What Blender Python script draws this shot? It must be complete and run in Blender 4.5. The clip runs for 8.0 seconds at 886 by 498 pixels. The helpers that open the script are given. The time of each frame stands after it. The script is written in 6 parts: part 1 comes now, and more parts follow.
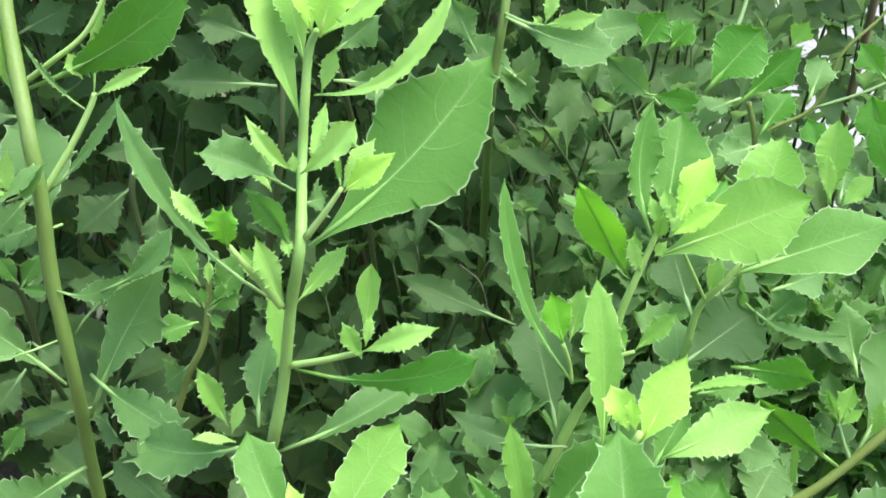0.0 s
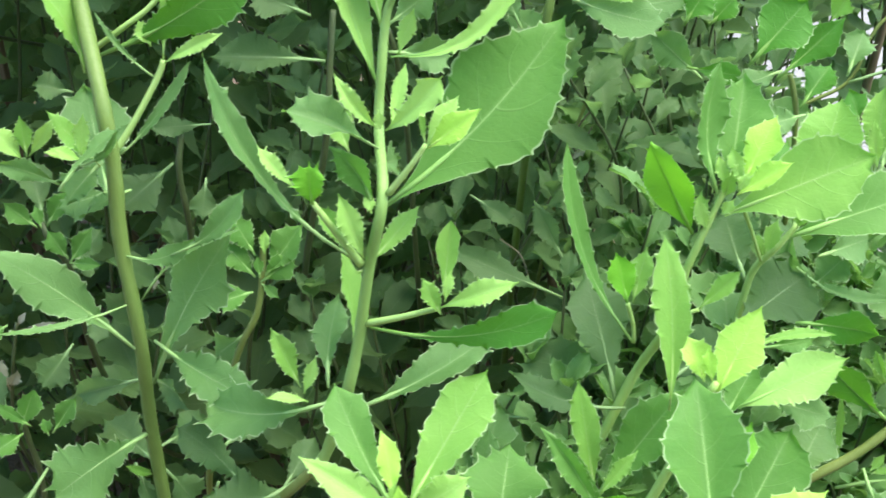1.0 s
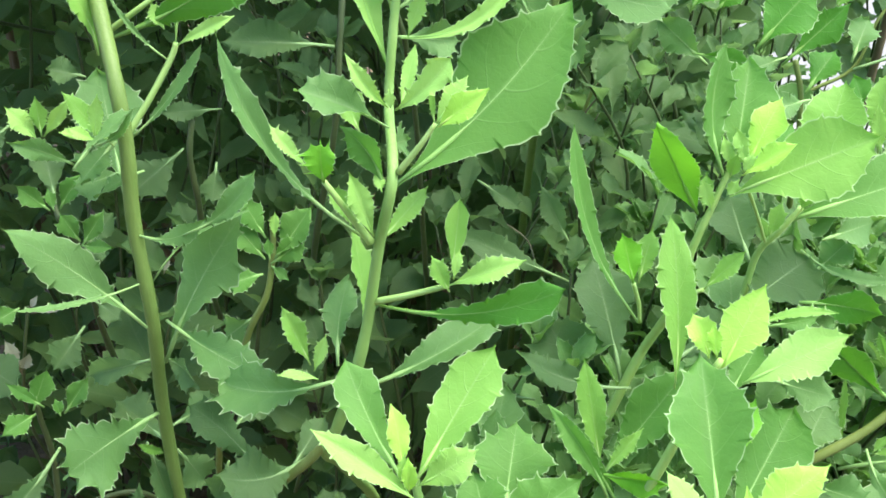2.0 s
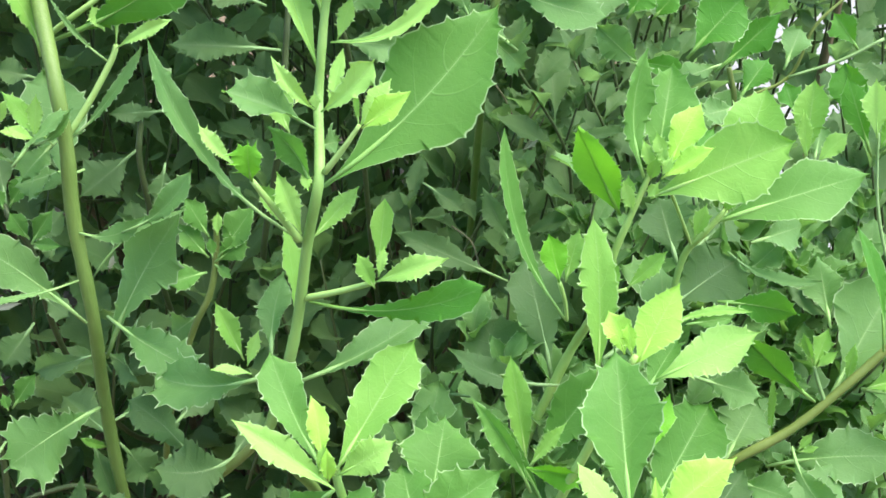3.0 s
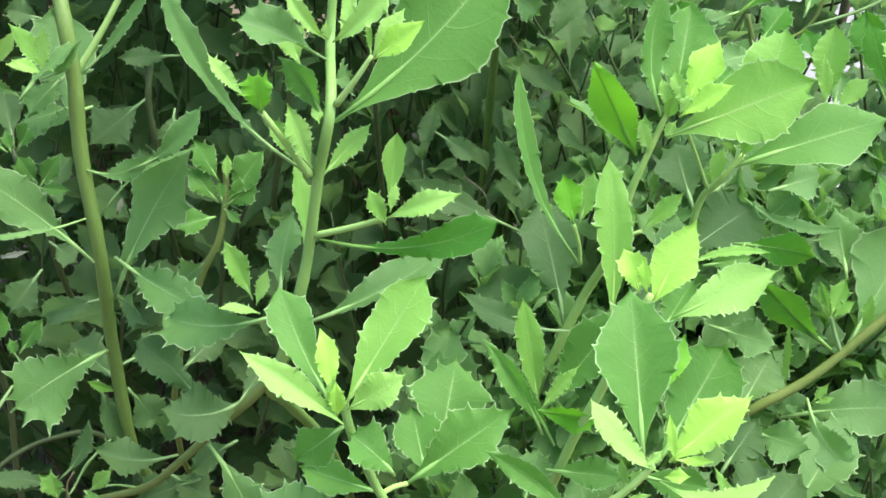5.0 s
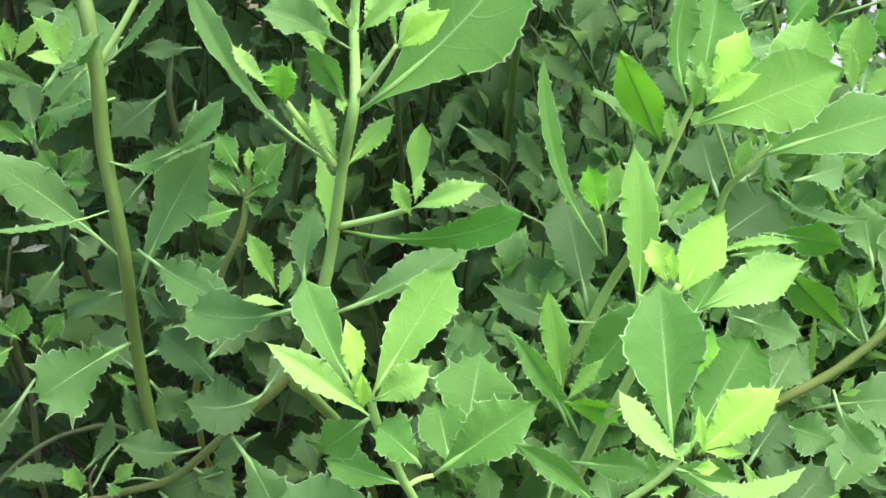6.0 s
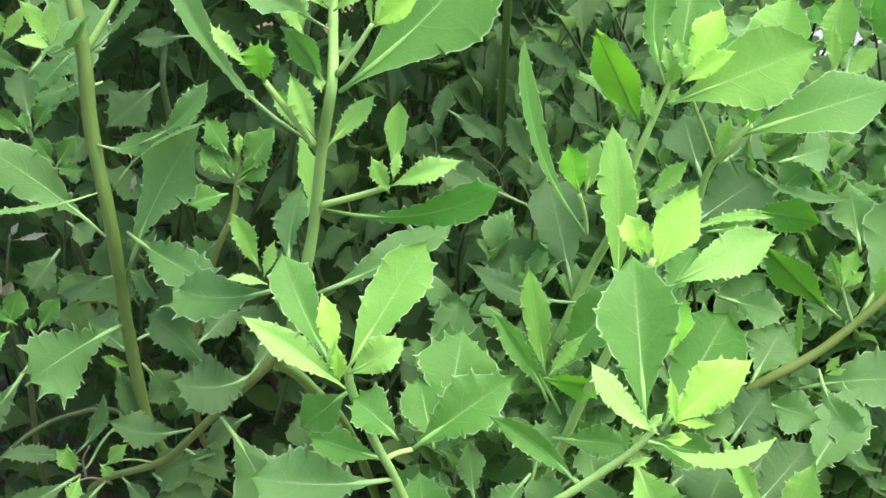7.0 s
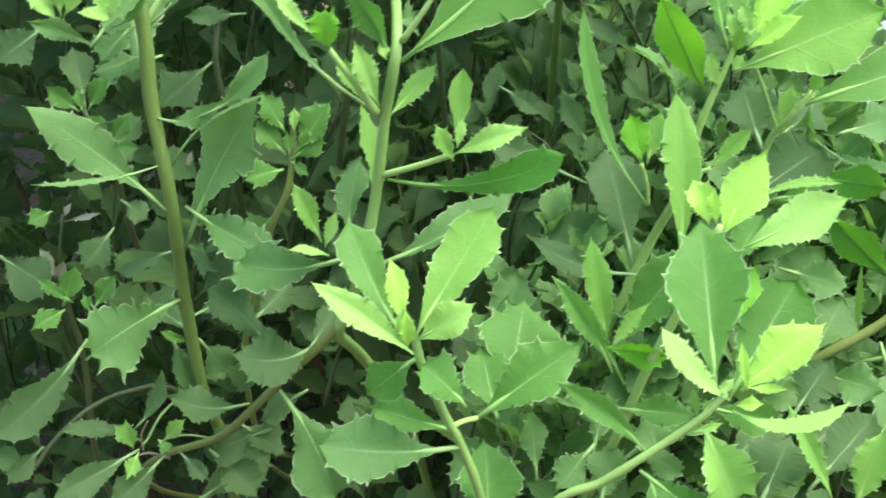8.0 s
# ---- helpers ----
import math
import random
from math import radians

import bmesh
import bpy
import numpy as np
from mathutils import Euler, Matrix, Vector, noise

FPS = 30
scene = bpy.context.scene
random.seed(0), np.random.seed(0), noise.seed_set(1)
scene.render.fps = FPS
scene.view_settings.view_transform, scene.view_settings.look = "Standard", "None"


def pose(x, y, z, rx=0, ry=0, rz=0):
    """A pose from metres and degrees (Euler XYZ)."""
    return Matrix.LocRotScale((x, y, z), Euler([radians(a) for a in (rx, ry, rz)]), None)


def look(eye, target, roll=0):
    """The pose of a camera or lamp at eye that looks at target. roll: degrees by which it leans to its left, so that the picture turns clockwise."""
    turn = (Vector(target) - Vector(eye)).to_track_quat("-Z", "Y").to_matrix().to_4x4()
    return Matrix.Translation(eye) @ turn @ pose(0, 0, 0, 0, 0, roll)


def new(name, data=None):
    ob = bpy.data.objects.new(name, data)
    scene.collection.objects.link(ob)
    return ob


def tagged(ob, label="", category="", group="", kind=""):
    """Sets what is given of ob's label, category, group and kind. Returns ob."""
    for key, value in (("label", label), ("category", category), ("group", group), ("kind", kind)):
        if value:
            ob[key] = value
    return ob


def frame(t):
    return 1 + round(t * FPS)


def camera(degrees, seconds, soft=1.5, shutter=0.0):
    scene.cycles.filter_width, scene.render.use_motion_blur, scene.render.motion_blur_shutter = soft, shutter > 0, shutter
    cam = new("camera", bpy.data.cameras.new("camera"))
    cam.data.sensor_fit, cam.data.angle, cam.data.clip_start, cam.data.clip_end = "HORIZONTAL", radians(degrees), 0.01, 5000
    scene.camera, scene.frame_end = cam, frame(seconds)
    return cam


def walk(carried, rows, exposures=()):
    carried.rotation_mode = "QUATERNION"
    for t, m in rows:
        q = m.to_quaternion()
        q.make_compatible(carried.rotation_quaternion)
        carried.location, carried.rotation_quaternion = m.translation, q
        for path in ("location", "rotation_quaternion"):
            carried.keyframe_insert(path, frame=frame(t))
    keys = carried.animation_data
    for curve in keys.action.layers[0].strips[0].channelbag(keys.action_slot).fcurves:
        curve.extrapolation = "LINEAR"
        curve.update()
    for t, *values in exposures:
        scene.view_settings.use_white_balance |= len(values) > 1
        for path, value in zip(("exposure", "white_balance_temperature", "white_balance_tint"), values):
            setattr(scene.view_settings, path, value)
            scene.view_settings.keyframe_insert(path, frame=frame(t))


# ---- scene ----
cam = camera(38.0, 8.0, soft=1.6, shutter=0.4)
PATH = [
    (0, pose(0.0122, 0.0301, 0.7561, 59.482, 1.060, 1.351)),
    (0.5, pose(-0.0012, 0.0199, 0.7509, 59.738, 0.763, 0.232)),
    (1, pose(-0.0156, 0.0169, 0.7486, 59.830, 0.673, 0.069)),
    (1.2, pose(-0.0211, 0.0159, 0.7483, 59.813, 0.695, 0.293)),
    (2.3, pose(-0.0136, 0.0069, 0.7466, 59.698, 0.637, 0.319)),
    (2.5, pose(-0.0108, 0.0045, 0.7481, 59.829, 0.453, 0.168)),
    (3, pose(-0.0000, 0.0000, 0.7500, 60.000, 0.000, 0.000)),
    (3.5, pose(-0.0002, 0.0005, 0.7450, 60.173, -0.365, -0.347)),
    (4, pose(-0.0016, -0.0009, 0.7408, 60.085, -0.426, -0.067)),
    (4.2, pose(-0.0005, 0.0002, 0.7401, 59.740, -0.669, 0.093)),
    (5.5, pose(-0.0007, -0.0014, 0.7353, 59.010, 0.129, 0.928)),
    (6, pose(-0.0035, 0.0004, 0.7345, 58.906, 0.205, 1.140)),
    (6.5, pose(0.0029, -0.0027, 0.7328, 58.951, 0.564, 1.605)),
    (7, pose(0.0082, -0.0066, 0.7307, 59.021, 0.924, 1.789)),
    (7.5, pose(0.0100, -0.0072, 0.7291, 58.808, 1.621, 1.977)),
    (8, pose(-0.0019, -0.0099, 0.7236, 58.895, 1.781, 2.703)),
]
# the clip's camera opens up a little at first
walk(cam, PATH, exposures=((0, 2.12), (1, 2.10), (2.5, 2.19), (4, 2.05), (5.5, 2.02), (6.5, 2.04), (8, 2.02)))

# ---- light: bright hazy daylight from above ----
world = bpy.data.worlds.new("daylight")
scene.world = world
world.use_nodes = True
wn = world.node_tree
sky = wn.nodes.new("ShaderNodeTexSky")
sky.sky_type, sky.sun_disc = "NISHITA", False
sky.sun_elevation, sky.sun_rotation = radians(67), radians(105)
wn.links.new(sky.outputs["Color"], wn.nodes["Background"].inputs["Color"])
wn.nodes["Background"].inputs["Strength"].default_value = 0.15

sun = new("sun", bpy.data.lights.new("sun", "SUN"))
sun.data.energy, sun.data.angle, sun.data.color = 2.1, radians(46), (1.0, 0.935, 0.815)
sun.matrix_world = look((1.5, 0.0, 4.2), (0, 0.4, 0.5))


# ---- materials ----
def nodes_of(name):
    mat = bpy.data.materials.new(name)
    mat.use_nodes = True
    tree = mat.node_tree
    return mat, tree, tree.nodes["Principled BSDF"], tree.nodes["Material Output"]


def link(tree, a, b):
    tree.links.new(a, b)


def math_node(tree, op, a, b=None, c=None, clamp=False):
    node = tree.nodes.new("ShaderNodeMath")
    node.operation, node.use_clamp = op, clamp
    for i, v in enumerate((a, b, c)):
        if v is None:
            continue
        if isinstance(v, (int, float)):
            node.inputs[i].default_value = v
        else:
            tree.links.new(v, node.inputs[i])
    return node.outputs[0]


def mix_colour(tree, fac, a, b, blend="MIX"):
    node = tree.nodes.new("ShaderNodeMix")
    node.data_type, node.blend_type = "RGBA", blend
    for socket, v in ((node.inputs["Factor"], fac), (node.inputs["A"], a), (node.inputs["B"], b)):
        if isinstance(v, (int, float)):
            socket.default_value = v
        elif isinstance(v, tuple):
            socket.default_value = (*v, 1.0)
        else:
            tree.links.new(v, socket)
    return node.outputs["Result"]


def noise_node(tree, scale, detail=3.0, rough=0.55, vector=None):
    node = tree.nodes.new("ShaderNodeTexNoise")
    node.inputs["Scale"].default_value, node.inputs["Detail"].default_value = scale, detail
    node.inputs["Roughness"].default_value = rough
    if vector is None:
        vector = tree.nodes.new("ShaderNodeTexCoord").outputs["Object"]
    tree.links.new(vector, node.inputs["Vector"])
    return node.outputs["Fac"]


def leaf_material(name, dark, light, vein, glow, per_island=False, gloss=0.6, thin=0.36, edge=0.6):
    """A thin leaf: mottled blade, pale side veins and margin, light passing through it."""
    mat, tree, bsdf, out = nodes_of(name)
    uv = tree.nodes.new("ShaderNodeUVMap")
    split = tree.nodes.new("ShaderNodeSeparateXYZ")
    link(tree, uv.outputs["UV"], split.inputs[0])
    across = math_node(tree, "ABSOLUTE", math_node(tree, "MULTIPLY_ADD", split.outputs["X"], 2.0, -1.0))
    along = split.outputs["Y"]
    mottle = noise_node(tree, 90.0, 4.0)
    fine = noise_node(tree, 900.0, 2.0)
    # side veins run obliquely from the midrib to the margin
    bent = math_node(tree, "MULTIPLY_ADD", math_node(tree, "POWER", across, 1.5), -0.26, along)
    bent = math_node(tree, "MULTIPLY_ADD", noise_node(tree, 40.0, 1.0), 0.12, bent)
    sided = math_node(tree, "MULTIPLY", math_node(tree, "GREATER_THAN", split.outputs["X"], 0.5), 0.45)
    saw = math_node(tree, "FRACT", math_node(tree, "MULTIPLY_ADD", bent, 5.5, sided))
    line = math_node(tree, "ABSOLUTE", math_node(tree, "SUBTRACT", saw, 0.5))
    line = math_node(tree, "SUBTRACT", 1.0, math_node(tree, "MULTIPLY", line, 24.0), clamp=True)
    line = math_node(tree, "MULTIPLY", line, math_node(tree, "SUBTRACT", 1.05, across, clamp=True))
    rim = math_node(tree, "MULTIPLY", math_node(tree, "SUBTRACT", across, 0.962, clamp=True), 40.0, clamp=True)
    # fine net between the veins
    net = tree.nodes.new("ShaderNodeTexVoronoi")
    net.feature = "DISTANCE_TO_EDGE"
    net.inputs["Scale"].default_value = 420.0
    link(tree, tree.nodes.new("ShaderNodeTexCoord").outputs["Object"], net.inputs["Vector"])
    mesh_line = math_node(tree, "SUBTRACT", 1.0, math_node(tree, "MULTIPLY", net.outputs["Distance"], 9.0), clamp=True)
    if per_island:
        chance = tree.nodes.new("ShaderNodeNewGeometry").outputs["Random Per Island"]
    else:
        chance = tree.nodes.new("ShaderNodeObjectInfo").outputs["Random"]
    tone = math_node(tree, "MULTIPLY_ADD", chance, 0.55, math_node(tree, "MULTIPLY_ADD", mottle, 0.9, -0.28), clamp=True)
    colour = mix_colour(tree, tone, dark, light)
    colour = mix_colour(tree, math_node(tree, "MULTIPLY", mesh_line, 0.025), colour, vein)
    colour = mix_colour(tree, math_node(tree, "MULTIPLY", line, 0.17), colour, vein)
    # the blade pales beside the midrib
    core = math_node(tree, "SUBTRACT", 1.0, math_node(tree, "MULTIPLY", across, math_node(tree, "MULTIPLY_ADD", along, 10.0, 8.0)), clamp=True)
    colour = mix_colour(tree, math_node(tree, "MULTIPLY", core, 0.2), colour, vein)
    pale = tuple(0.45 * v + 0.55 * w for v, w in zip(vein, (0.66, 0.80, 0.50)))
    colour = mix_colour(tree, math_node(tree, "MULTIPLY", rim, edge), colour, pale)
    link(tree, colour, bsdf.inputs["Base Color"])
    bsdf.inputs["Roughness"].default_value = gloss
    bsdf.inputs["Specular IOR Level"].default_value = 0.26
    height = math_node(tree, "MULTIPLY_ADD", line, -0.4, math_node(tree, "MULTIPLY_ADD", fine, 0.35, math_node(tree, "MULTIPLY_ADD", mesh_line, -0.08, mottle)))
    bump = tree.nodes.new("ShaderNodeBump")
    bump.inputs["Strength"].default_value, bump.inputs["Distance"].default_value = 0.35, 0.0006
    link(tree, height, bump.inputs["Height"])
    link(tree, bump.outputs[0], bsdf.inputs["Normal"])
    through_light = tree.nodes.new("ShaderNodeBsdfTranslucent")
    link(tree, mix_colour(tree, 0.65, colour, glow), through_light.inputs["Color"])
    link(tree, bump.outputs[0], through_light.inputs["Normal"])
    mixer = tree.nodes.new("ShaderNodeMixShader")
    mixer.inputs[0].default_value = thin
    link(tree, bsdf.outputs[0], mixer.inputs[1])
    link(tree, through_light.outputs[0], mixer.inputs[2])
    link(tree, mixer.outputs[0], out.inputs["Surface"])
    return mat


def stem_material(name, low, high, scale=160.0):
    mat, tree, bsdf, _ = nodes_of(name)
    coord = tree.nodes.new("ShaderNodeTexCoord").outputs["Object"]
    mapping = tree.nodes.new("ShaderNodeMapping")
    mapping.inputs["Scale"].default_value = (1.0, 1.0, 0.12)
    link(tree, coord, mapping.inputs["Vector"])
    streak = noise_node(tree, scale * 5, 3.0, 0.6, mapping.outputs[0])
    patch = noise_node(tree, scale * 0.4, 3.0)
    tone = math_node(tree, "ADD", math_node(tree, "MULTIPLY", streak, 0.6), math_node(tree, "MULTIPLY_ADD", patch, 1.2, -0.45), clamp=True)
    link(tree, mix_colour(tree, tone, low, high), bsdf.inputs["Base Color"])
    bsdf.inputs["Roughness"].default_value = 0.5
    bsdf.inputs["Specular IOR Level"].default_value = 0.3
    bump = tree.nodes.new("ShaderNodeBump")
    bump.inputs["Strength"].default_value, bump.inputs["Distance"].default_value = 0.5, 0.0005
    link(tree, streak, bump.inputs["Height"])
    link(tree, bump.outputs[0], bsdf.inputs["Normal"])
    return mat


LEAF = {
    "young": leaf_material("young_leaf", (0.229, 0.460, 0.091), (0.326, 0.570, 0.153), (0.534, 0.720, 0.294), (0.438, 0.740, 0.081)),
    "tip": leaf_material("tip_leaf", (0.285, 0.560, 0.073), (0.367, 0.650, 0.122), (0.489, 0.740, 0.244), (0.407, 0.760, 0.051)),
    # vivid green copy that paints light from behind into the blade's colour
    "backlit": leaf_material("backlight_toned_leaf", (0.113, 0.360, 0.022), (0.174, 0.440, 0.035), (0.326, 0.560, 0.122), (0.214, 0.640, 0.020)),
    "grown": leaf_material("grown_leaf", (0.070, 0.198, 0.033), (0.116, 0.265, 0.054), (0.346, 0.520, 0.213), (0.183, 0.520, 0.041)),
    "withered": leaf_material("withered_leaf", (0.306, 0.330, 0.223), (0.489, 0.510, 0.385), (0.561, 0.550, 0.446), (0.407, 0.420, 0.244)),
    "fresh": leaf_material("fresh_leaf", (0.145, 0.338, 0.055), (0.222, 0.418, 0.087), (0.414, 0.560, 0.233), (0.250, 0.600, 0.046)),
    "mature": leaf_material("mature_leaf", (0.087, 0.204, 0.057), (0.153, 0.296, 0.093), (0.308, 0.444, 0.204), (0.215, 0.455, 0.060), thin=0.42),
    "dark": leaf_material("dark_leaf", (0.045, 0.178, 0.019), (0.077, 0.235, 0.029), (0.308, 0.465, 0.179), (0.143, 0.424, 0.014)),
    # darker copy of the mature leaf: the shade inside the shrub is in its colour
    "inner": leaf_material("shade_toned_leaf", (0.067, 0.146, 0.051), (0.133, 0.236, 0.086), (0.262, 0.374, 0.179), (0.214, 0.40, 0.10), thin=0.54, edge=0.16),
}
# thicket leaves, darkened further so that the colour carries the depth's shade
FOLIAGE = leaf_material("shade_toned_foliage", (0.057, 0.121, 0.043), (0.113, 0.200, 0.076), (0.238, 0.353, 0.167), (0.224, 0.40, 0.108), per_island=True, thin=0.56, edge=0.1)
RIB = {
    "withered": stem_material("withered_rib", (0.10, 0.095, 0.05), (0.17, 0.16, 0.09)),
    "grown": stem_material("grown_rib", (0.18, 0.37, 0.085), (0.26, 0.44, 0.135)),
    "backlit": stem_material("backlight_toned_rib", (0.14, 0.36, 0.04), (0.20, 0.42, 0.07)),
    "tip": stem_material("tip_rib", (0.34, 0.56, 0.10), (0.42, 0.63, 0.15)),
    "young": stem_material("young_rib", (0.24, 0.47, 0.09), (0.32, 0.56, 0.15)),
    "fresh": stem_material("fresh_rib", (0.25, 0.43, 0.10), (0.34, 0.51, 0.17)),
    "mature": stem_material("mature_rib", (0.19, 0.35, 0.10), (0.28, 0.43, 0.16)),
    # rib darkened along with its leaf, shade put into the colour
    "inner": stem_material("shade_toned_rib", (0.15, 0.27, 0.09), (0.22, 0.34, 0.14)),
    "dark": stem_material("dark_rib", (0.13, 0.29, 0.05), (0.20, 0.36, 0.09)),
}
STEM = {
    "green": stem_material("green_stem", (0.155, 0.30, 0.066), (0.25, 0.40, 0.115)),
    "pale": stem_material("pale_stem", (0.235, 0.41, 0.095), (0.34, 0.52, 0.155)),
    "moss": stem_material("mossy_stem", (0.087, 0.155, 0.030), (0.142, 0.220, 0.053)),
    "olive": stem_material("olive_stem", (0.112, 0.165, 0.035), (0.185, 0.24, 0.066)),
    # dark copy of the olive stem, with the interior's shade painted in
    "dim": stem_material("shade_toned_stem", (0.032, 0.053, 0.017), (0.07, 0.10, 0.035)),
    "bark": stem_material("bark", (0.10, 0.075, 0.04), (0.22, 0.18, 0.11)),
}


# ---- shapes ----
def part(name, mesh, material, parent, label=""):
    """Links a mesh as one object under a thing or under a part."""
    if material.name not in mesh.materials:
        mesh.materials.append(material)
    ob = new(name, mesh)
    ob.parent = parent
    return tagged(ob, label)


def finish(name, verts, faces, uvs=None):
    mesh = bpy.data.meshes.new(name)
    mesh.from_pydata([tuple(v) for v in verts], [], faces)
    if uvs is not None:
        layer = mesh.uv_layers.new(name="UVMap")
        flat = np.array([uvs[i] for f in faces for i in f], dtype=np.float32).ravel()
        layer.data.foreach_set("uv", flat)
    mesh.polygons.foreach_set("use_smooth", [True] * len(mesh.polygons))
    mesh.update()
    return mesh


def smooth_path(points, steps=6):
    """Catmull-Rom through the points."""
    pts = [Vector(p) for p in points]
    ext = [2 * pts[0] - pts[1], *pts, 2 * pts[-1] - pts[-2]]
    out = []
    for i in range(1, len(ext) - 2):
        a, b, c, d = ext[i - 1], ext[i], ext[i + 1], ext[i + 2]
        for k in range(steps):
            t = k / steps
            out.append(0.5 * (2 * b + (c - a) * t + (2 * a - 5 * b + 4 * c - d) * t * t + (3 * b - a - 3 * c + d) * t ** 3))
    return [*out, pts[-1]]


def tube(path, radius_at, sides=8, ridge=0.0):
    """Verts and faces of a closed tube along a path; radius_at(s) for s from 0 to 1."""
    verts, faces, side = [], [], None
    n = len(path)
    for i, p in enumerate(path):
        tangent = (path[min(i + 1, n - 1)] - path[max(i - 1, 0)]).normalized()
        side = (side or Vector((1, 0.13, 0.2))).cross(tangent).cross(tangent).normalized() * -1
        other = tangent.cross(side)
        r = radius_at(i / (n - 1))
        for k in range(sides):
            a = 2 * math.pi * k / sides
            q = r * (1 + ridge * (1 if k % 2 else -1))
            verts.append(p + (side * math.cos(a) + other * math.sin(a)) * q)
    for i in range(n - 1):
        for k in range(sides):
            a, b = i * sides + k, i * sides + (k + 1) % sides
            faces.append((a, b, b + sides, a + sides))
    faces.append(tuple(range(sides))[::-1])
    faces.append(tuple(range((n - 1) * sides, n * sides)))
    return verts, faces


def profile(s, widest, apex=1.75, wedge=1.55):
    """Half width of a spatula-shaped leaf with a wedge base, from 0 to 1."""
    if s < widest:
        u = max(0.0, (s - 0.04 * wedge) / (widest - 0.04 * wedge))
        return 0.05 + 0.95 * (0.6 * math.sin(math.pi / 2 * u) + 0.4 * u) ** wedge
    u = (s - widest) / (1 - widest)
    return max(0.0, 1 - u ** apex)


def leaf_sheet(base, tip, width, face, bend=0.05, sway=0.0, fold=15.0, widest=0.64, teeth=6, seed=0, spine=1.0, wave=0.05, coarse=False, apex=1.75, uneven=0.16, wedge=1.7):
    """The blade of a toothed leaf from base to tip, facing the given way. Returns verts, faces, uvs and the midline with its normals."""
    rnd = random.Random(seed)
    base, tip, face = Vector(base), Vector(tip), Vector(face)
    chord = tip - base
    length = chord.length
    ahead = chord.normalized()
    face = (face - ahead * face.dot(ahead)).normalized()
    side = face.cross(ahead)
    rows = [(s, (0.0, 0.0)) for s in ((0.0, 0.19) if coarse else (0.0, 0.06, 0.12, 0.18))]
    # sharp teeth with hollow bays between them, at even steps round the margin
    edge_s = [0.2 + 0.8 * (k / 60) for k in range(61)]
    edge = [0.0]
    for s0, s1 in zip(edge_s, edge_s[1:]):
        edge.append(edge[-1] + math.hypot((s1 - s0) * length, width / 2 * (profile(s1, widest, apex, wedge) - profile(s0, widest, apex, wedge))))
    marks = [0.0] + [0.14 + 0.86 * (k + (rnd.uniform(-0.18, 0.18) if k else 0)) / teeth for k in range(teeth)] + [1.0]
    old = (0.0, 0.0)
    for k in range(1, len(marks)):
        last = k == len(marks) - 1
        now = (1.0, 1.0) if last else (rnd.uniform(0.55, 1.3), rnd.uniform(0.55, 1.3))
        shape = ((0.15, 0.25, 0.0), (0.9, 0.0, 0.9)) if coarse else ((0.08, 0.50, 0.0), (0.20, 0.12, -0.04), (0.45, -0.14, -0.12), (0.68, -0.08, -0.02), (0.84, -0.02, 0.22), (0.93, 0.0, 0.52), (1.0, 0.0, 1.0))
        for f, was, will in shape[:-3] if last and not coarse else shape:
            at = (marks[k - 1] + f * (marks[k] - marks[k - 1])) * edge[-1]
            rows.append((float(np.interp(at, edge, edge_s)), tuple(was * o + will * n for o, n in zip(old, now))))
        old = now
    rows += [(1.0, (0.0, 0.0)), (1.0 + spine * (0.0003 + 0.02 * width) / length, (0.0, 0.0))]
    cols = (-1.0, -0.55, 0.0, 0.55, 1.0) if coarse else (-1.0, -0.97, -0.62, -0.3, 0.0, 0.3, 0.62, 0.97, 1.0)
    phase, turns, twist = rnd.uniform(0, 6.28), rnd.uniform(0.9, 1.7), rnd.uniform(-0.35, 0.35)
    rise, flat = math.sin(radians(fold)), math.cos(radians(fold))
    hook = min(spine * (0.0003 + 0.022 * width), 0.11 * length * 0.62 / teeth)
    verts, faces, uvs, midline = [], [], [], []
    ripple = [rnd.uniform(-0.6, 1.0) for _ in range(20)]
    lobes = [rnd.uniform(1 - uneven, 1 + 0.8 * uneven) for _ in range(14)]

    def between(values, at):
        i = min(int(at), len(values) - 2)
        w = at - i
        w = w * w * (3 - 2 * w)
        return values[i] * (1 - w) + values[i + 1] * w

    for s, tooth in rows:
        arch = 4 * s * (1 - s)
        mid = base + chord * s + face * (bend * length * arch) + side * (sway * length * arch)
        slope = (chord + face * (bend * length * 4 * (1 - 2 * s)) + side * (sway * length * 4 * (1 - 2 * s))).normalized()
        ang = twist * (s - 0.5)
        up = (face - slope * face.dot(slope)).normalized()
        lateral = up.cross(slope)
        lateral, up = lateral * math.cos(ang) + up * math.sin(ang), up * math.cos(ang) - lateral * math.sin(ang)
        half = max(width / 2 * profile(s, widest, apex, wedge), 0.0002)
        midline.append((mid, up))
        # the margin turns towards the tip, and the teeth with it
        fall = max(0.0, profile(s - 0.01, widest, apex, wedge) - profile(min(s + 0.01, 1.0), widest, apex, wedge)) / 0.02 * width / 2 / length
        out_x, out_y = 1 / math.hypot(1, fall), fall / math.hypot(1, fall)
        for a in cols:
            k = between(lobes[7:] if a > 0 else lobes[:7], s * 6) if abs(a) > 0.5 else 1.0
            x, z = a * half * flat * k, abs(a) * half * rise
            if abs(a) > 0.9:
                blade = 1.0 if abs(a) == 1.0 else 0.84
                t = tooth[0] if a < 0 else tooth[1]
                grow = spine * blade * (0.0005 + 0.045 * width) * (t - 0.15 * min(1.0, max(0.0, (s - 0.2) * 6), max(0.0, (1.0 - s) * 20)))
                x += math.copysign(grow * flat * out_x, a)
                z += grow * rise * out_x
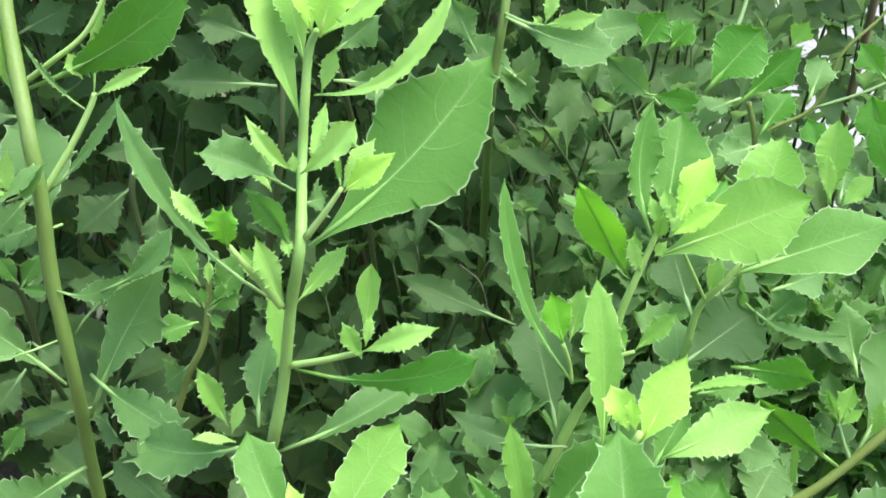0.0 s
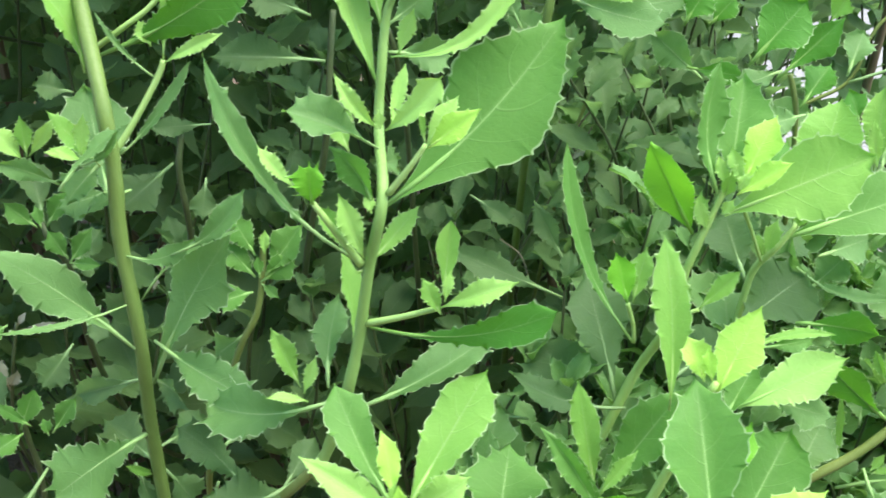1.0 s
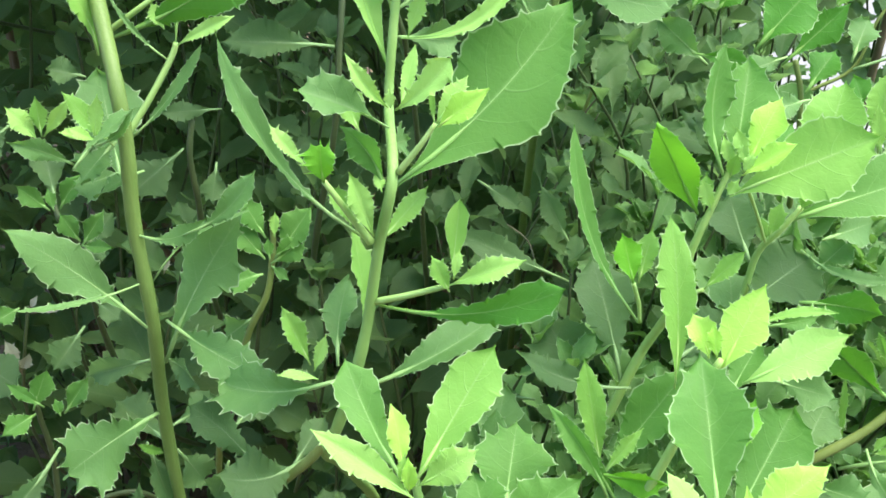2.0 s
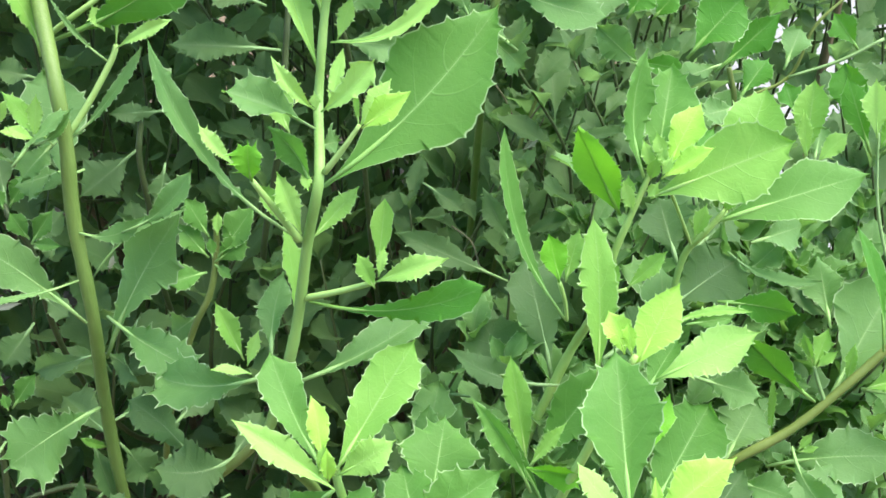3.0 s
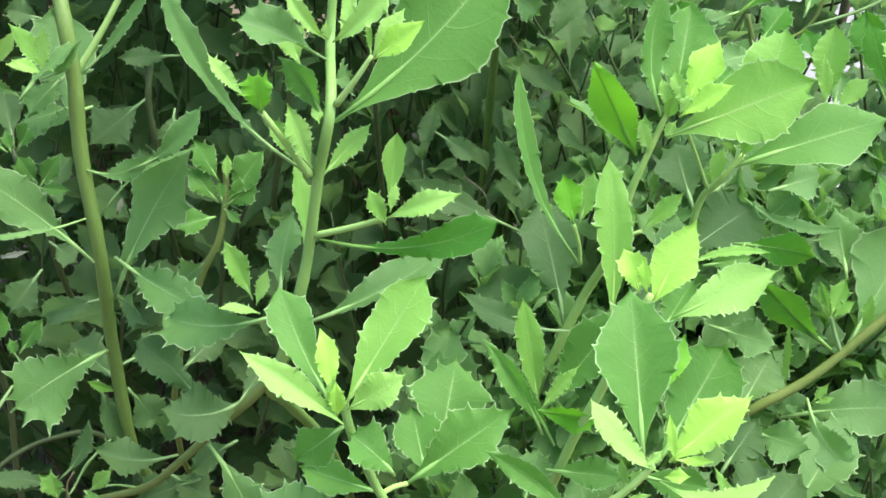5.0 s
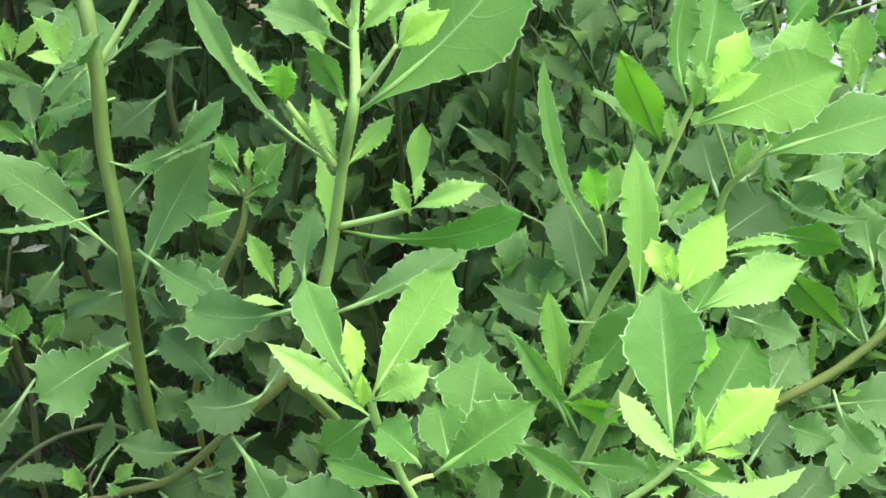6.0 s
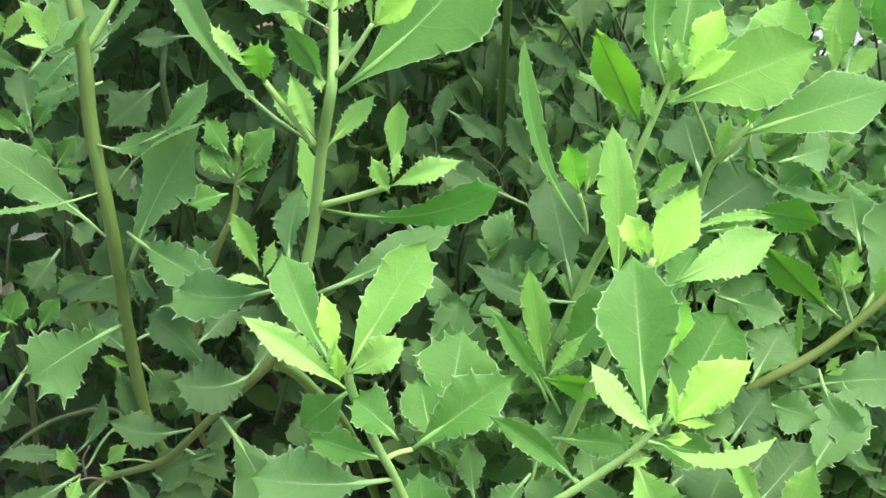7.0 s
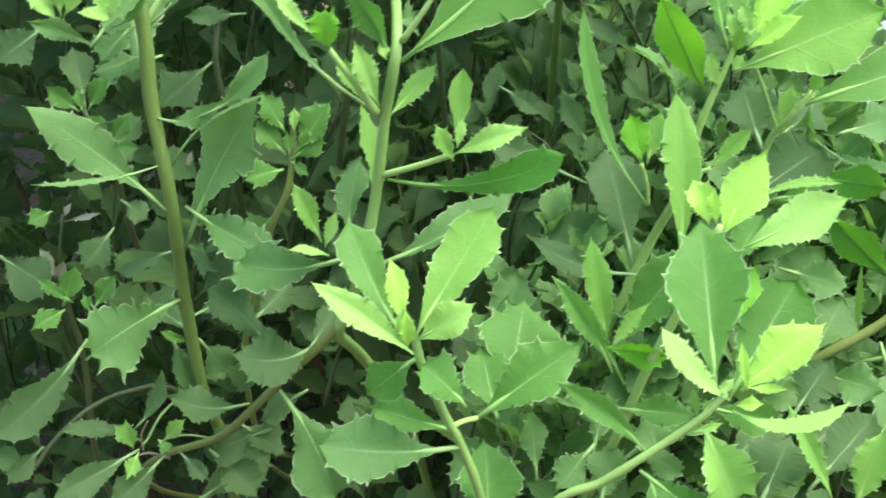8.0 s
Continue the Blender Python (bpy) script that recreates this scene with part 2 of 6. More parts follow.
                shift = slope * (grow * out_y + (hook * t * out_x if abs(a) == 1.0 else 0.0))
            else:
                shift = Vector()
            z += wave * width * a * a * math.sin(turns * 6.28 * s + phase + (1.3 if a > 0 else 0)) * min(1, s * 2)
            if abs(a) > 0.9:
                z += min(0.018 * width, 0.0005) * between(ripple[10:] if a > 0 else ripple[:10], s * 9) * min(1.0, s * 1.6)
            verts.append(mid + lateral * x + up * z + shift)
            uvs.append((0.5 + 0.5 * a, s))
    n = len(cols)
    for i in range(len(rows) - 1):
        for k in range(n - 1):
            q = i * n + k
            faces.append((q, q + 1, q + n + 1, q + n))
    return verts, faces, uvs, midline


leaf_count = 0


def leaf(thing, base, tip, width, face, age="mature", bend=0.05, sway=0.0, fold=15.0, widest=0.64, teeth=5, stalk=0.0008, apex=None, spine=None, wedge=None):
    """One leaf of a shoot with its pale midrib and stalk."""
    global leaf_count
    leaf_count += 1
    if apex is None:
        apex = ((1.3, 1.6, 2.1, 2.6, 1.45) if age in ("mature", "inner") else (1.15, 1.3, 1.45, 1.6, 1.9))[leaf_count * 7 % 5]
    if width < 0.011:
        teeth = min(teeth, 5)
    verts, faces, uvs, midline = leaf_sheet(base, tip, width, face, bend, sway, fold, widest, teeth, leaf_count, apex=apex,
                                            wedge=wedge or {"young": 1.1, "tip": 1.1, "fresh": 1.3, "grown": 1.5, "backlit": 1.1}.get(age, 2.2),
                                            spine=spine or {"young": 1.5, "tip": 1.1, "backlit": 1.4, "fresh": 1.7, "grown": 1.6, "mature": 1.7, "inner": 1.7}.get(age, 1.4),
                                            wave=0.12 if age in ("mature", "inner") else 0.07,
                                            uneven=0.1 if age in ("young", "tip", "backlit", "grown") else 0.17)
    blade = part("leaf", finish("leaf", verts, faces, uvs), LEAF[age], thing)
    kept = midline[::3] + [midline[-4]] if len(midline) > 14 else midline[:-2]
    path = [m - n * 0.00012 for m, n in kept]
    r = min(stalk, 0.00022 + width * 0.032) * (0.65 if age in ("young", "tip", "fresh") else 1.0)
    v, f = tube(path, lambda s: r * (0.6 + 8 * s if s < 0.05 else 1.0) * (1 - 1.1 * s) * (1 if s < 0.13 else max(0.26, 1 - (s - 0.13) * 6)) + 0.00010 if s < 0.9 else 0.00009, 6)
    part("midrib", finish("midrib", v, f), RIB[age], blade)


def shoot(name, label):
    """A shoot with its leaves is one thing; its parts hang under an empty at its foot."""
    return tagged(new(name), label, "plant", "shoots of the shrub")


def stem(thing, colour, top, foot, *points):
    """A tapering stem through the points, from its tip (radius top) to its foot."""
    path = smooth_path(points, 7)
    rnd = random.Random(len(path))
    lumps = [rnd.uniform(-0.05, 0.07) for _ in range(len(path))]
    v, f = tube(path, lambda s: (top + (foot - top) * s ** 0.6) * (1 + lumps[int(s * (len(path) - 1))]), 10, 0.035)
    part("stem", finish("stem", v, f), STEM[colour], thing)


def twig(thing, top, foot, *points, age="fresh"):
    """A thin side twig or leaf stalk, from the stem outwards."""
    path = smooth_path(points, 5)
    v, f = tube(path, lambda s: top + (foot - top) * s, 8)
    part("twig", finish("twig", v, f), RIB[age], thing, "thin dry brown twig" if age == "withered" else "")


# ---- ground ----
def flat_sheet(name, x0, x1, y0, y1, z, nx, ny, lump, sink=0.0):
    """An uneven level sheet; its rim dips by sink into the ground round it."""
    verts = [(x0 + (x1 - x0) * i / nx, y0 + (y1 - y0) * j / ny, 0) for j in range(ny + 1) for i in range(nx + 1)]
    verts = [(x, y, z + lump * noise.noise((x * 3, y * 3, 1.0)) + lump * 0.4 * noise.noise((x * 14, y * 14, 5.0))) for x, y, _ in verts]
    verts = [(x, y, h - sink * max(0.0, 1 - min(x - x0, x1 - x, y - y0, y1 - y) / 0.6)) for x, y, h in verts]
    faces = [(j * (nx + 1) + i, j * (nx + 1) + i + 1, (j + 1) * (nx + 1) + i + 1, (j + 1) * (nx + 1) + i) for j in range(ny) for i in range(nx)]
    return finish(name, verts, faces)


def ground_material(name, low, high, fleck, scale):
    mat, tree, bsdf, _ = nodes_of(name)
    coarse, fine = noise_node(tree, scale, 5.0), noise_node(tree, scale * 9, 4.0, 0.65)
    tone = math_node(tree, "MULTIPLY_ADD", fine, 0.8, math_node(tree, "MULTIPLY_ADD", coarse, 0.9, -0.4), clamp=True)
    colour = mix_colour(tree, tone, low, high)
    spots = math_node(tree, "MULTIPLY", math_node(tree, "SUBTRACT", fine, 0.62, clamp=True), 7.0, clamp=True)
    link(tree, mix_colour(tree, spots, colour, fleck), bsdf.inputs["Base Color"])
    bsdf.inputs["Roughness"].default_value = 0.9
    bump = tree.nodes.new("ShaderNodeBump")
    bump.inputs["Strength"].default_value, bump.inputs["Distance"].default_value = 0.7, 0.01
    link(tree, fine, bump.inputs["Height"])
    link(tree, bump.outputs[0], bsdf.inputs["Normal"])
    return mat


SOIL = ground_material("soil", (0.078, 0.052, 0.028), (0.165, 0.115, 0.062), (0.24, 0.20, 0.12), 9.0)
PAVING = ground_material("pale_concrete", (0.17, 0.165, 0.155), (0.27, 0.265, 0.25), (0.34, 0.335, 0.32), 6.0)
ground = part("ground", flat_sheet("ground", -900, 900, -900, 900, -0.03, 60, 60, 0.0), SOIL, None)
tagged(ground, "dark soil under the shrub", "ground", kind="structure")
bed = part("garden_bed", flat_sheet("garden_bed", -3, 3, -1.9, 3.2, 0.0, 120, 90, 0.02, 0.07), SOIL, None)
tagged(bed, "uneven brown soil strewn with litter", "ground", kind="structure")
pavement = part("pavement", flat_sheet("pavement", 0.31, 8, 0.9, 9, 0.03, 40, 40, 0.002), PAVING, None)
tagged(pavement, "pale sunlit concrete beyond the shrub", "pavement", kind="structure")

# unseen wall, added behind the camera to hold back sky light from the front
WALL = ground_material("sky_block_grey", (0.34, 0.33, 0.30), (0.46, 0.45, 0.42), (0.52, 0.51, 0.48), 4.0)
bm = bmesh.new()
bmesh.ops.create_cube(bm, size=1.0, matrix=Matrix.Translation((0, -2.1, 1.1)) @ Matrix.Diagonal((9, 0.2, 2.3, 1)))
bmesh.ops.bevel(bm, geom=bm.edges[:], offset=0.01, segments=2, affect="EDGES")
wall_mesh = bpy.data.meshes.new("sky_block_wall")
bm.to_mesh(wall_mesh)
bm.free()
tagged(part("sky_block_wall", wall_mesh, WALL, None), "unseen plain grey wall added behind the camera to block front skylight", "wall", kind="structure")

# ---- shoots in front, leaf by leaf ----
left_shoot = shoot("left_shoot", "tall leafy shoot with an olive stem and toothed grey-green leaves")
stem(left_shoot, "moss", .0025, .0020, (-0.1257, 0.3939, 0.6485), (-0.1268, 0.3878, 0.6303), (-0.1162, 0.3588, 0.6034), (-0.1135, 0.3515, 0.5827), (-0.1139, 0.3483, 0.5592), (-0.1115, 0.3444, 0.5264), (-0.1144, 0.3516, 0.4858), (-0.1131, 0.3521, 0.4439), (-0.1099, 0.3584, 0.4153), (-0.1122, 0.3705, 0.3581), (-0.1135, 0.3962, 0.3069), (-0.1145, 0.4558, 0.2265), (-0.1030, 0.5558, 0.1065), (-0.0916, 0.5958, -0.0100))
twig(left_shoot, .0010, .0007, (-0.1262, 0.3820, 0.6047), (-0.1130, 0.3780, 0.6147), (-0.1016, 0.3777, 0.6234), (-0.0936, 0.3792, 0.6355))
twig(left_shoot, .0011, .0009, (-0.1194, 0.3679, 0.5763), (-0.1104, 0.3709, 0.5889), (-0.1028, 0.3738, 0.6012), (-0.1005, 0.3746, 0.6063))
leaf(left_shoot, (-0.1217, 0.3793, 0.6058), (-0.0690, 0.3756, 0.6378), 0.0189, (-0.08, -1.00, -0.00), "dark", bend=0.0369, sway=-0.0394, fold=5, widest=.68, teeth=8)
leaf(left_shoot, (-0.0999, 0.3723, 0.6064), (-0.0819, 0.3695, 0.6162), 0.0045, (-0.37, -0.82, 0.43), "young", bend=0.047, fold=28)
leaf(left_shoot, (-0.1008, 0.3743, 0.6059), (-0.0964, 0.3859, 0.6332), 0.0047, (-0.39, -0.82, 0.41), "fresh", bend=0.022, fold=29)
leaf(left_shoot, (-0.1189, 0.3688, 0.5758), (-0.0938, 0.3760, 0.6044), 0.0039, (-0.31, -0.82, 0.48), "mature", bend=0.021, sway=-0.0693, fold=9)
leaf(left_shoot, (-0.1033, 0.3737, 0.6010), (-0.1193, 0.3772, 0.6197), 0.0017, (0.33, -0.83, 0.44), "mature", bend=-0.00213, sway=0.0599, fold=30)
leaf(left_shoot, (-0.1041, 0.3766, 0.6099), (-0.1071, 0.3765, 0.6179), 0.0050, (0.50, -0.84, 0.18), "young", bend=-0.019, fold=11)
leaf(left_shoot, (-0.1249, 0.3760, 0.6019), (-0.1383, 0.3763, 0.6324), 0.0122, (0.85, -0.36, 0.38), "fresh", bend=0.0974, sway=-0.0354, fold=24)
leaf(left_shoot, (-0.1246, 0.3802, 0.5504), (-0.1372, 0.4149, 0.5803), 0.0233, (0.07, -0.64, 0.77), "mature", bend=0.052, fold=9)
leaf(left_shoot, (-0.1159, 0.3471, 0.5851), (-0.1283, 0.3475, 0.6018), 0.0057, (0.48, -0.79, 0.38), "fresh", bend=-0.009, fold=6)
leaf(left_shoot, (-0.1208, 0.3455, 0.5883), (-0.1183, 0.3462, 0.6015), 0.0045, (-0.05, -1.00, 0.06), "young", bend=-0.001, fold=11)
leaf(left_shoot, (-0.1208, 0.3452, 0.5879), (-0.1271, 0.3425, 0.5931), 0.0036, (0.66, -0.57, 0.50), "young", bend=0.059, fold=13)
leaf(left_shoot, (-0.1212, 0.3454, 0.5861), (-0.1090, 0.3458, 0.5969), 0.0039, (-0.28, -0.89, 0.36), "mature", bend=-0.012, sway=-0.113, fold=22)
leaf(left_shoot, (-0.1274, 0.3471, 0.5786), (-0.1433, 0.3392, 0.5905), 0.0071, (0.48, -0.87, 0.06), "mature", bend=0.0563, sway=-0.0492, fold=23)
leaf(left_shoot, (-0.1371, 0.3445, 0.5889), (-0.1432, 0.3414, 0.6000), 0.0064, (0.74, -0.63, 0.24), "young", bend=0.06, fold=13)
leaf(left_shoot, (-0.1351, 0.3431, 0.5903), (-0.1351, 0.3433, 0.6022), 0.0049, (0.35, -0.94, 0.02), "fresh", bend=-0.005, fold=9)
leaf(left_shoot, (-0.1351, 0.3450, 0.5895), (-0.1268, 0.3452, 0.6006), 0.0044, (0.20, -0.97, -0.13), "young", bend=0.007, fold=20)
leaf(left_shoot, (-0.1220, 0.3497, 0.5862), (-0.1298, 0.3440, 0.5912), 0.0035, (0.67, -0.30, 0.68), "young", bend=0.041, fold=14)
leaf(left_shoot, (-0.1177, 0.3559, 0.5824), (-0.1258, 0.3432, 0.5759), 0.0125, (0.04, -0.48, 0.88), "mature", bend=0.054, fold=18)
leaf(left_shoot, (-0.0985, 0.3439, 0.5573), (-0.0763, 0.3469, 0.5764), 0.0082, (-0.19, -0.89, 0.41), "mature", bend=-0.00806, sway=-0.1, fold=20, widest=.7, apex=2.4, teeth=7, stalk=0.0003)
leaf(left_shoot, (-0.1126, 0.3463, 0.5559), (-0.0917, 0.3468, 0.5610), 0.0063, (-0.15, -0.95, 0.28), "mature", bend=0.068, fold=10, sway=-0.14, stalk=0.0004)
leaf(left_shoot, (-0.1114, 0.3481, 0.5378), (-0.0806, 0.3545, 0.5594), 0.0025, (-0.50, -0.19, 0.84), "mature", bend=0.101, sway=0.0211, fold=6)
leaf(left_shoot, (-0.1108, 0.3493, 0.5069), (-0.0820, 0.3586, 0.5576), 0.0215, (-0.42, -0.82, 0.40), "mature", bend=0.0289, sway=0.0254, fold=5, apex=1.3)
leaf(left_shoot, (-0.1119, 0.3384, 0.5277), (-0.1446, 0.3262, 0.5691), 0.0153, (0.64, -0.71, 0.29), "mature", bend=-0.0108, sway=-0.0295, fold=10)
leaf(left_shoot, (-0.1131, 0.3411, 0.5419), (-0.1413, 0.3119, 0.5510), 0.0025, (0.35, -0.05, 0.93), "mature", bend=-0.0326, sway=0.0257, fold=24)
leaf(left_shoot, (-0.1144, 0.3517, 0.4860), (-0.1406, 0.3257, 0.4806), 0.0220, (0.58, -0.68, 0.46), "mature", bend=0.0581, sway=-0.0394, fold=8, widest=0.76, apex=3.0, teeth=6, spine=2.72)
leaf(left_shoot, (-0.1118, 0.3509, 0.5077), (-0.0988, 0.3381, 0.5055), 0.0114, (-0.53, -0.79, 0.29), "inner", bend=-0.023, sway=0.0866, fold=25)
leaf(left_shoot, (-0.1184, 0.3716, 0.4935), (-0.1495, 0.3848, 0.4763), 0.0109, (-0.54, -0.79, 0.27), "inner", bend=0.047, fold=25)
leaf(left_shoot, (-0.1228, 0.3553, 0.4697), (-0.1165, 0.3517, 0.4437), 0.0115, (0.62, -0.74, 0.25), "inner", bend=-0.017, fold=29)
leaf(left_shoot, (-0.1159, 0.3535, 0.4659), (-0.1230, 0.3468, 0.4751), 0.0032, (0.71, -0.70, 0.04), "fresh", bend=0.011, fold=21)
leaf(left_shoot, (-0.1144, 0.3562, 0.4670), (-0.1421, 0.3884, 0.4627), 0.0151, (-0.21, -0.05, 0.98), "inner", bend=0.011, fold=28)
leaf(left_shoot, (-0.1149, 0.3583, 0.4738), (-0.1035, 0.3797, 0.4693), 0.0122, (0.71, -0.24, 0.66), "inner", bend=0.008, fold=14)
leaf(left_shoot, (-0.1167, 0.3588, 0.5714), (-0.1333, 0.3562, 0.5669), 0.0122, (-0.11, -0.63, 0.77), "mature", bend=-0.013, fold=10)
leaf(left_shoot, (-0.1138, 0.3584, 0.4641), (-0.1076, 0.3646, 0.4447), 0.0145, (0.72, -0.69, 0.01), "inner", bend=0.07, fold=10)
leaf(left_shoot, (-0.1248, 0.3340, 0.5845), (-0.1092, 0.3477, 0.5962), 0.0066, (-0.25, -0.15, 0.96), "mature")
leaf(left_shoot, (-0.1114, 0.3588, 0.5715), (-0.1246, 0.3504, 0.5669), 0.0077, (-0.10, -0.01, 0.99), "mature")

tall_shoot = shoot("tall_shoot", "tall leafy shoot with a pale green stem and large spiny-toothed leaves")
stem(tall_shoot, "green", .0009, .0022, (-0.0297, 0.3431, 0.6373), (-0.0322, 0.3430, 0.6315), (-0.0338, 0.3390, 0.6189), (-0.0350, 0.3334, 0.6035), (-0.0333, 0.3095, 0.5940), (-0.0376, 0.3109, 0.5725), (-0.0418, 0.3125, 0.5471), (-0.0454, 0.3125, 0.5312), (-0.0489, 0.3187, 0.5172), (-0.0536, 0.3211, 0.5023), (-0.0582, 0.3250, 0.4899), (-0.0560, 0.3520, 0.4620), (-0.0480, 0.4000, 0.4000), (-0.0440, 0.4700, 0.2900), (-0.0440, 0.5600, 0.1500), (-0.0440, 0.5900, -0.0100))
leaf(tall_shoot, (-0.0340, 0.3266, 0.5821), (0.0151, 0.3473, 0.6281), 0.0314, (-0.08, -0.87, 0.48), "grown", bend=0.023, sway=-0.0495, fold=8, widest=0.6, apex=1.5, teeth=7, spine=0.9)
twig(tall_shoot, .0010, .0006, (-0.0317, 0.3091, 0.5953), (-0.0260, 0.3080, 0.6034), (-0.0219, 0.3081, 0.6096))
leaf(tall_shoot, (-0.0213, 0.3068, 0.6092), (-0.0086, 0.3069, 0.6195), 0.0082, (-0.28, -0.89, 0.37), "tip", bend=0.001, fold=22, widest=0.55, apex=1.2, teeth=4, spine=0.7)
leaf(tall_shoot, (-0.0220, 0.3087, 0.6086), (-0.0139, 0.3130, 0.6201), 0.0059, (-0.22, -0.85, 0.47), "young", bend=0.021, fold=8)
leaf(tall_shoot, (-0.0221, 0.3088, 0.6087), (-0.0229, 0.3127, 0.6175), 0.0012, (-0.11, -0.91, 0.40), "fresh", bend=0.062, fold=7)
leaf(tall_shoot, (-0.0339, 0.3120, 0.6123), (-0.0439, 0.3103, 0.6274), 0.0050, (0.38, -0.91, 0.15), "young", bend=0.05, sway=0.0598, fold=34, apex=1.2, teeth=4, spine=1.6, widest=0.66)
leaf(tall_shoot, (-0.0322, 0.3117, 0.6118), (-0.0180, 0.3098, 0.6265), 0.0076, (-0.38, -0.89, 0.25), "young", bend=0.0516, sway=-0.0585, fold=26, widest=0.8, apex=3.4, teeth=3, spine=1.8)
leaf(tall_shoot, (-0.0313, 0.3219, 0.6074), (-0.0273, 0.3304, 0.6216), 0.0040, (-0.07, -0.78, 0.63), "young", bend=-0.01, fold=16)
leaf(tall_shoot, (-0.0332, 0.3101, 0.6130), (-0.0335, 0.3105, 0.6176), 0.0027, (0.01, -1.00, 0.08), "young", bend=0.056, fold=13, teeth=3)
leaf(tall_shoot, (-0.0339, 0.3122, 0.6067), (-0.0568, 0.3106, 0.6180), 0.0132, (0.13, -0.48, 0.87), "mature", bend=0.02, sway=-0.03, fold=36, widest=0.66, apex=2.6, teeth=5, stalk=0.0003, spine=1.6)
leaf(tall_shoot, (-0.0357, 0.3090, 0.5911), (-0.0457, 0.3104, 0.6075), 0.0097, (-0.22, -0.97, -0.10), "grown", bend=-0.0364, sway=-0.0819, fold=18)
leaf(tall_shoot, (-0.0379, 0.3113, 0.5951), (-0.0362, 0.3068, 0.5914), 0.0031, (0.20, -0.58, 0.79), "fresh", bend=0.023, fold=13)
leaf(tall_shoot, (-0.0429, 0.3279, 0.5981), (-0.0474, 0.3354, 0.6070), 0.0083, (-0.21, -0.46, 0.86), "fresh", bend=0.05, fold=20, apex=2.6, widest=0.7, teeth=4, spine=1.6)
twig(tall_shoot, .0012, .0008, (-0.0397, 0.3096, 0.5741), (-0.0452, 0.3082, 0.5838), (-0.0509, 0.3062, 0.5943))
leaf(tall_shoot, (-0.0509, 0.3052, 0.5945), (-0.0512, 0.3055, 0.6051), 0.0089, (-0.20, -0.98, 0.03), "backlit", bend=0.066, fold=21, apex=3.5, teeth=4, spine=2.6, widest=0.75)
leaf(tall_shoot, (-0.0550, 0.3072, 0.5980), (-0.0638, 0.3079, 0.6093), 0.0045, (0.62, -0.59, 0.52), "young", bend=-0.015, sway=0.0433, fold=24, teeth=7, spine=2.0)
leaf(tall_shoot, (-0.0392, 0.3111, 0.5728), (-0.0771, 0.3176, 0.6300), 0.0074, (0.63, -0.61, 0.48), "mature", bend=-0.085, sway=0.07, fold=30, widest=.72)
leaf(tall_shoot, (-0.0388, 0.3069, 0.5775), (-0.0445, 0.3089, 0.5949), 0.0067, (0.23, -0.96, 0.19), "young", bend=0.051, fold=25, teeth=5)
leaf(tall_shoot, (-0.0417, 0.3156, 0.5726), (-0.0512, 0.3206, 0.5852), 0.0065, (0.30, -0.79, 0.54), "fresh", bend=0.04, fold=24)
leaf(tall_shoot, (-0.0382, 0.3235, 0.5662), (-0.0251, 0.3364, 0.5765), 0.0066, (0.24, -0.75, 0.62), "fresh", bend=0.043, fold=13)
leaf(tall_shoot, (-0.0437, 0.3159, 0.5370), (-0.0468, 0.3286, 0.5690), 0.0093, (0.85, -0.47, 0.25), "fresh", bend=0.049, fold=23)
leaf(tall_shoot, (-0.0364, 0.3352, 0.5905), (-0.0303, 0.3405, 0.5897), 0.0098, (0.63, -0.66, 0.42), "mature", bend=0.065, fold=22)
twig(tall_shoot, .0010, .0008, (-0.0394, 0.3117, 0.5538), (-0.0291, 0.3059, 0.5597), (-0.0190, 0.3020, 0.5650))
leaf(tall_shoot, (-0.0180, 0.3037, 0.5680), (-0.0157, 0.3099, 0.5867), 0.0065, (-0.12, -0.93, 0.35), "fresh", bend=-0.019, fold=19, teeth=3, apex=3, spine=0.48)
leaf(tall_shoot, (-0.0187, 0.3011, 0.5634), (-0.0231, 0.3022, 0.5734), 0.0050, (0.21, -0.97, 0.12), "fresh", bend=0.04, fold=17, teeth=3)
leaf(tall_shoot, (-0.0186, 0.3012, 0.5656), (0.0008, 0.2984, 0.5747), 0.0068, (-0.40, -0.74, 0.54), "young", bend=0.038, fold=25, teeth=6, spine=1.7)
leaf(tall_shoot, (-0.0176, 0.3011, 0.5674), (-0.0160, 0.3032, 0.5751), 0.0028, (-0.00, -0.96, 0.27), "young", bend=0.038, fold=24, teeth=3)
leaf(tall_shoot, (-0.0384, 0.3128, 0.5517), (0.0107, 0.2920, 0.5697), 0.0103, (-0.45, -0.83, 0.32), "dark", bend=-0.0196, sway=-0.08, fold=4, widest=.8, apex=3, teeth=9)
leaf(tall_shoot, (-0.0451, 0.3191, 0.5186), (-0.0033, 0.3370, 0.5337), 0.0153, (0.05, -0.39, 0.92), "mature", bend=0.0239, sway=-0.0572, fold=22)
leaf(tall_shoot, (-0.0523, 0.3224, 0.5243), (-0.0495, 0.3423, 0.5428), 0.0115, (-0.20, -0.65, 0.73), "mature", bend=0.041, sway=0.0375, fold=19)
leaf(tall_shoot, (-0.0517, 0.3146, 0.5248), (-0.0878, 0.3265, 0.5154), 0.0186, (-0.38, -0.58, 0.72), "mature", bend=0.0317, sway=0.0869, fold=28, widest=.7, apex=2.8, teeth=5, spine=2.72)
leaf(tall_shoot, (-0.1096, 0.3528, 0.5210), (-0.0748, 0.3270, 0.5164), 0.0137, (-0.28, -0.52, 0.81), "mature", bend=0.0398, sway=-0.0299, fold=23, spine=2.56)
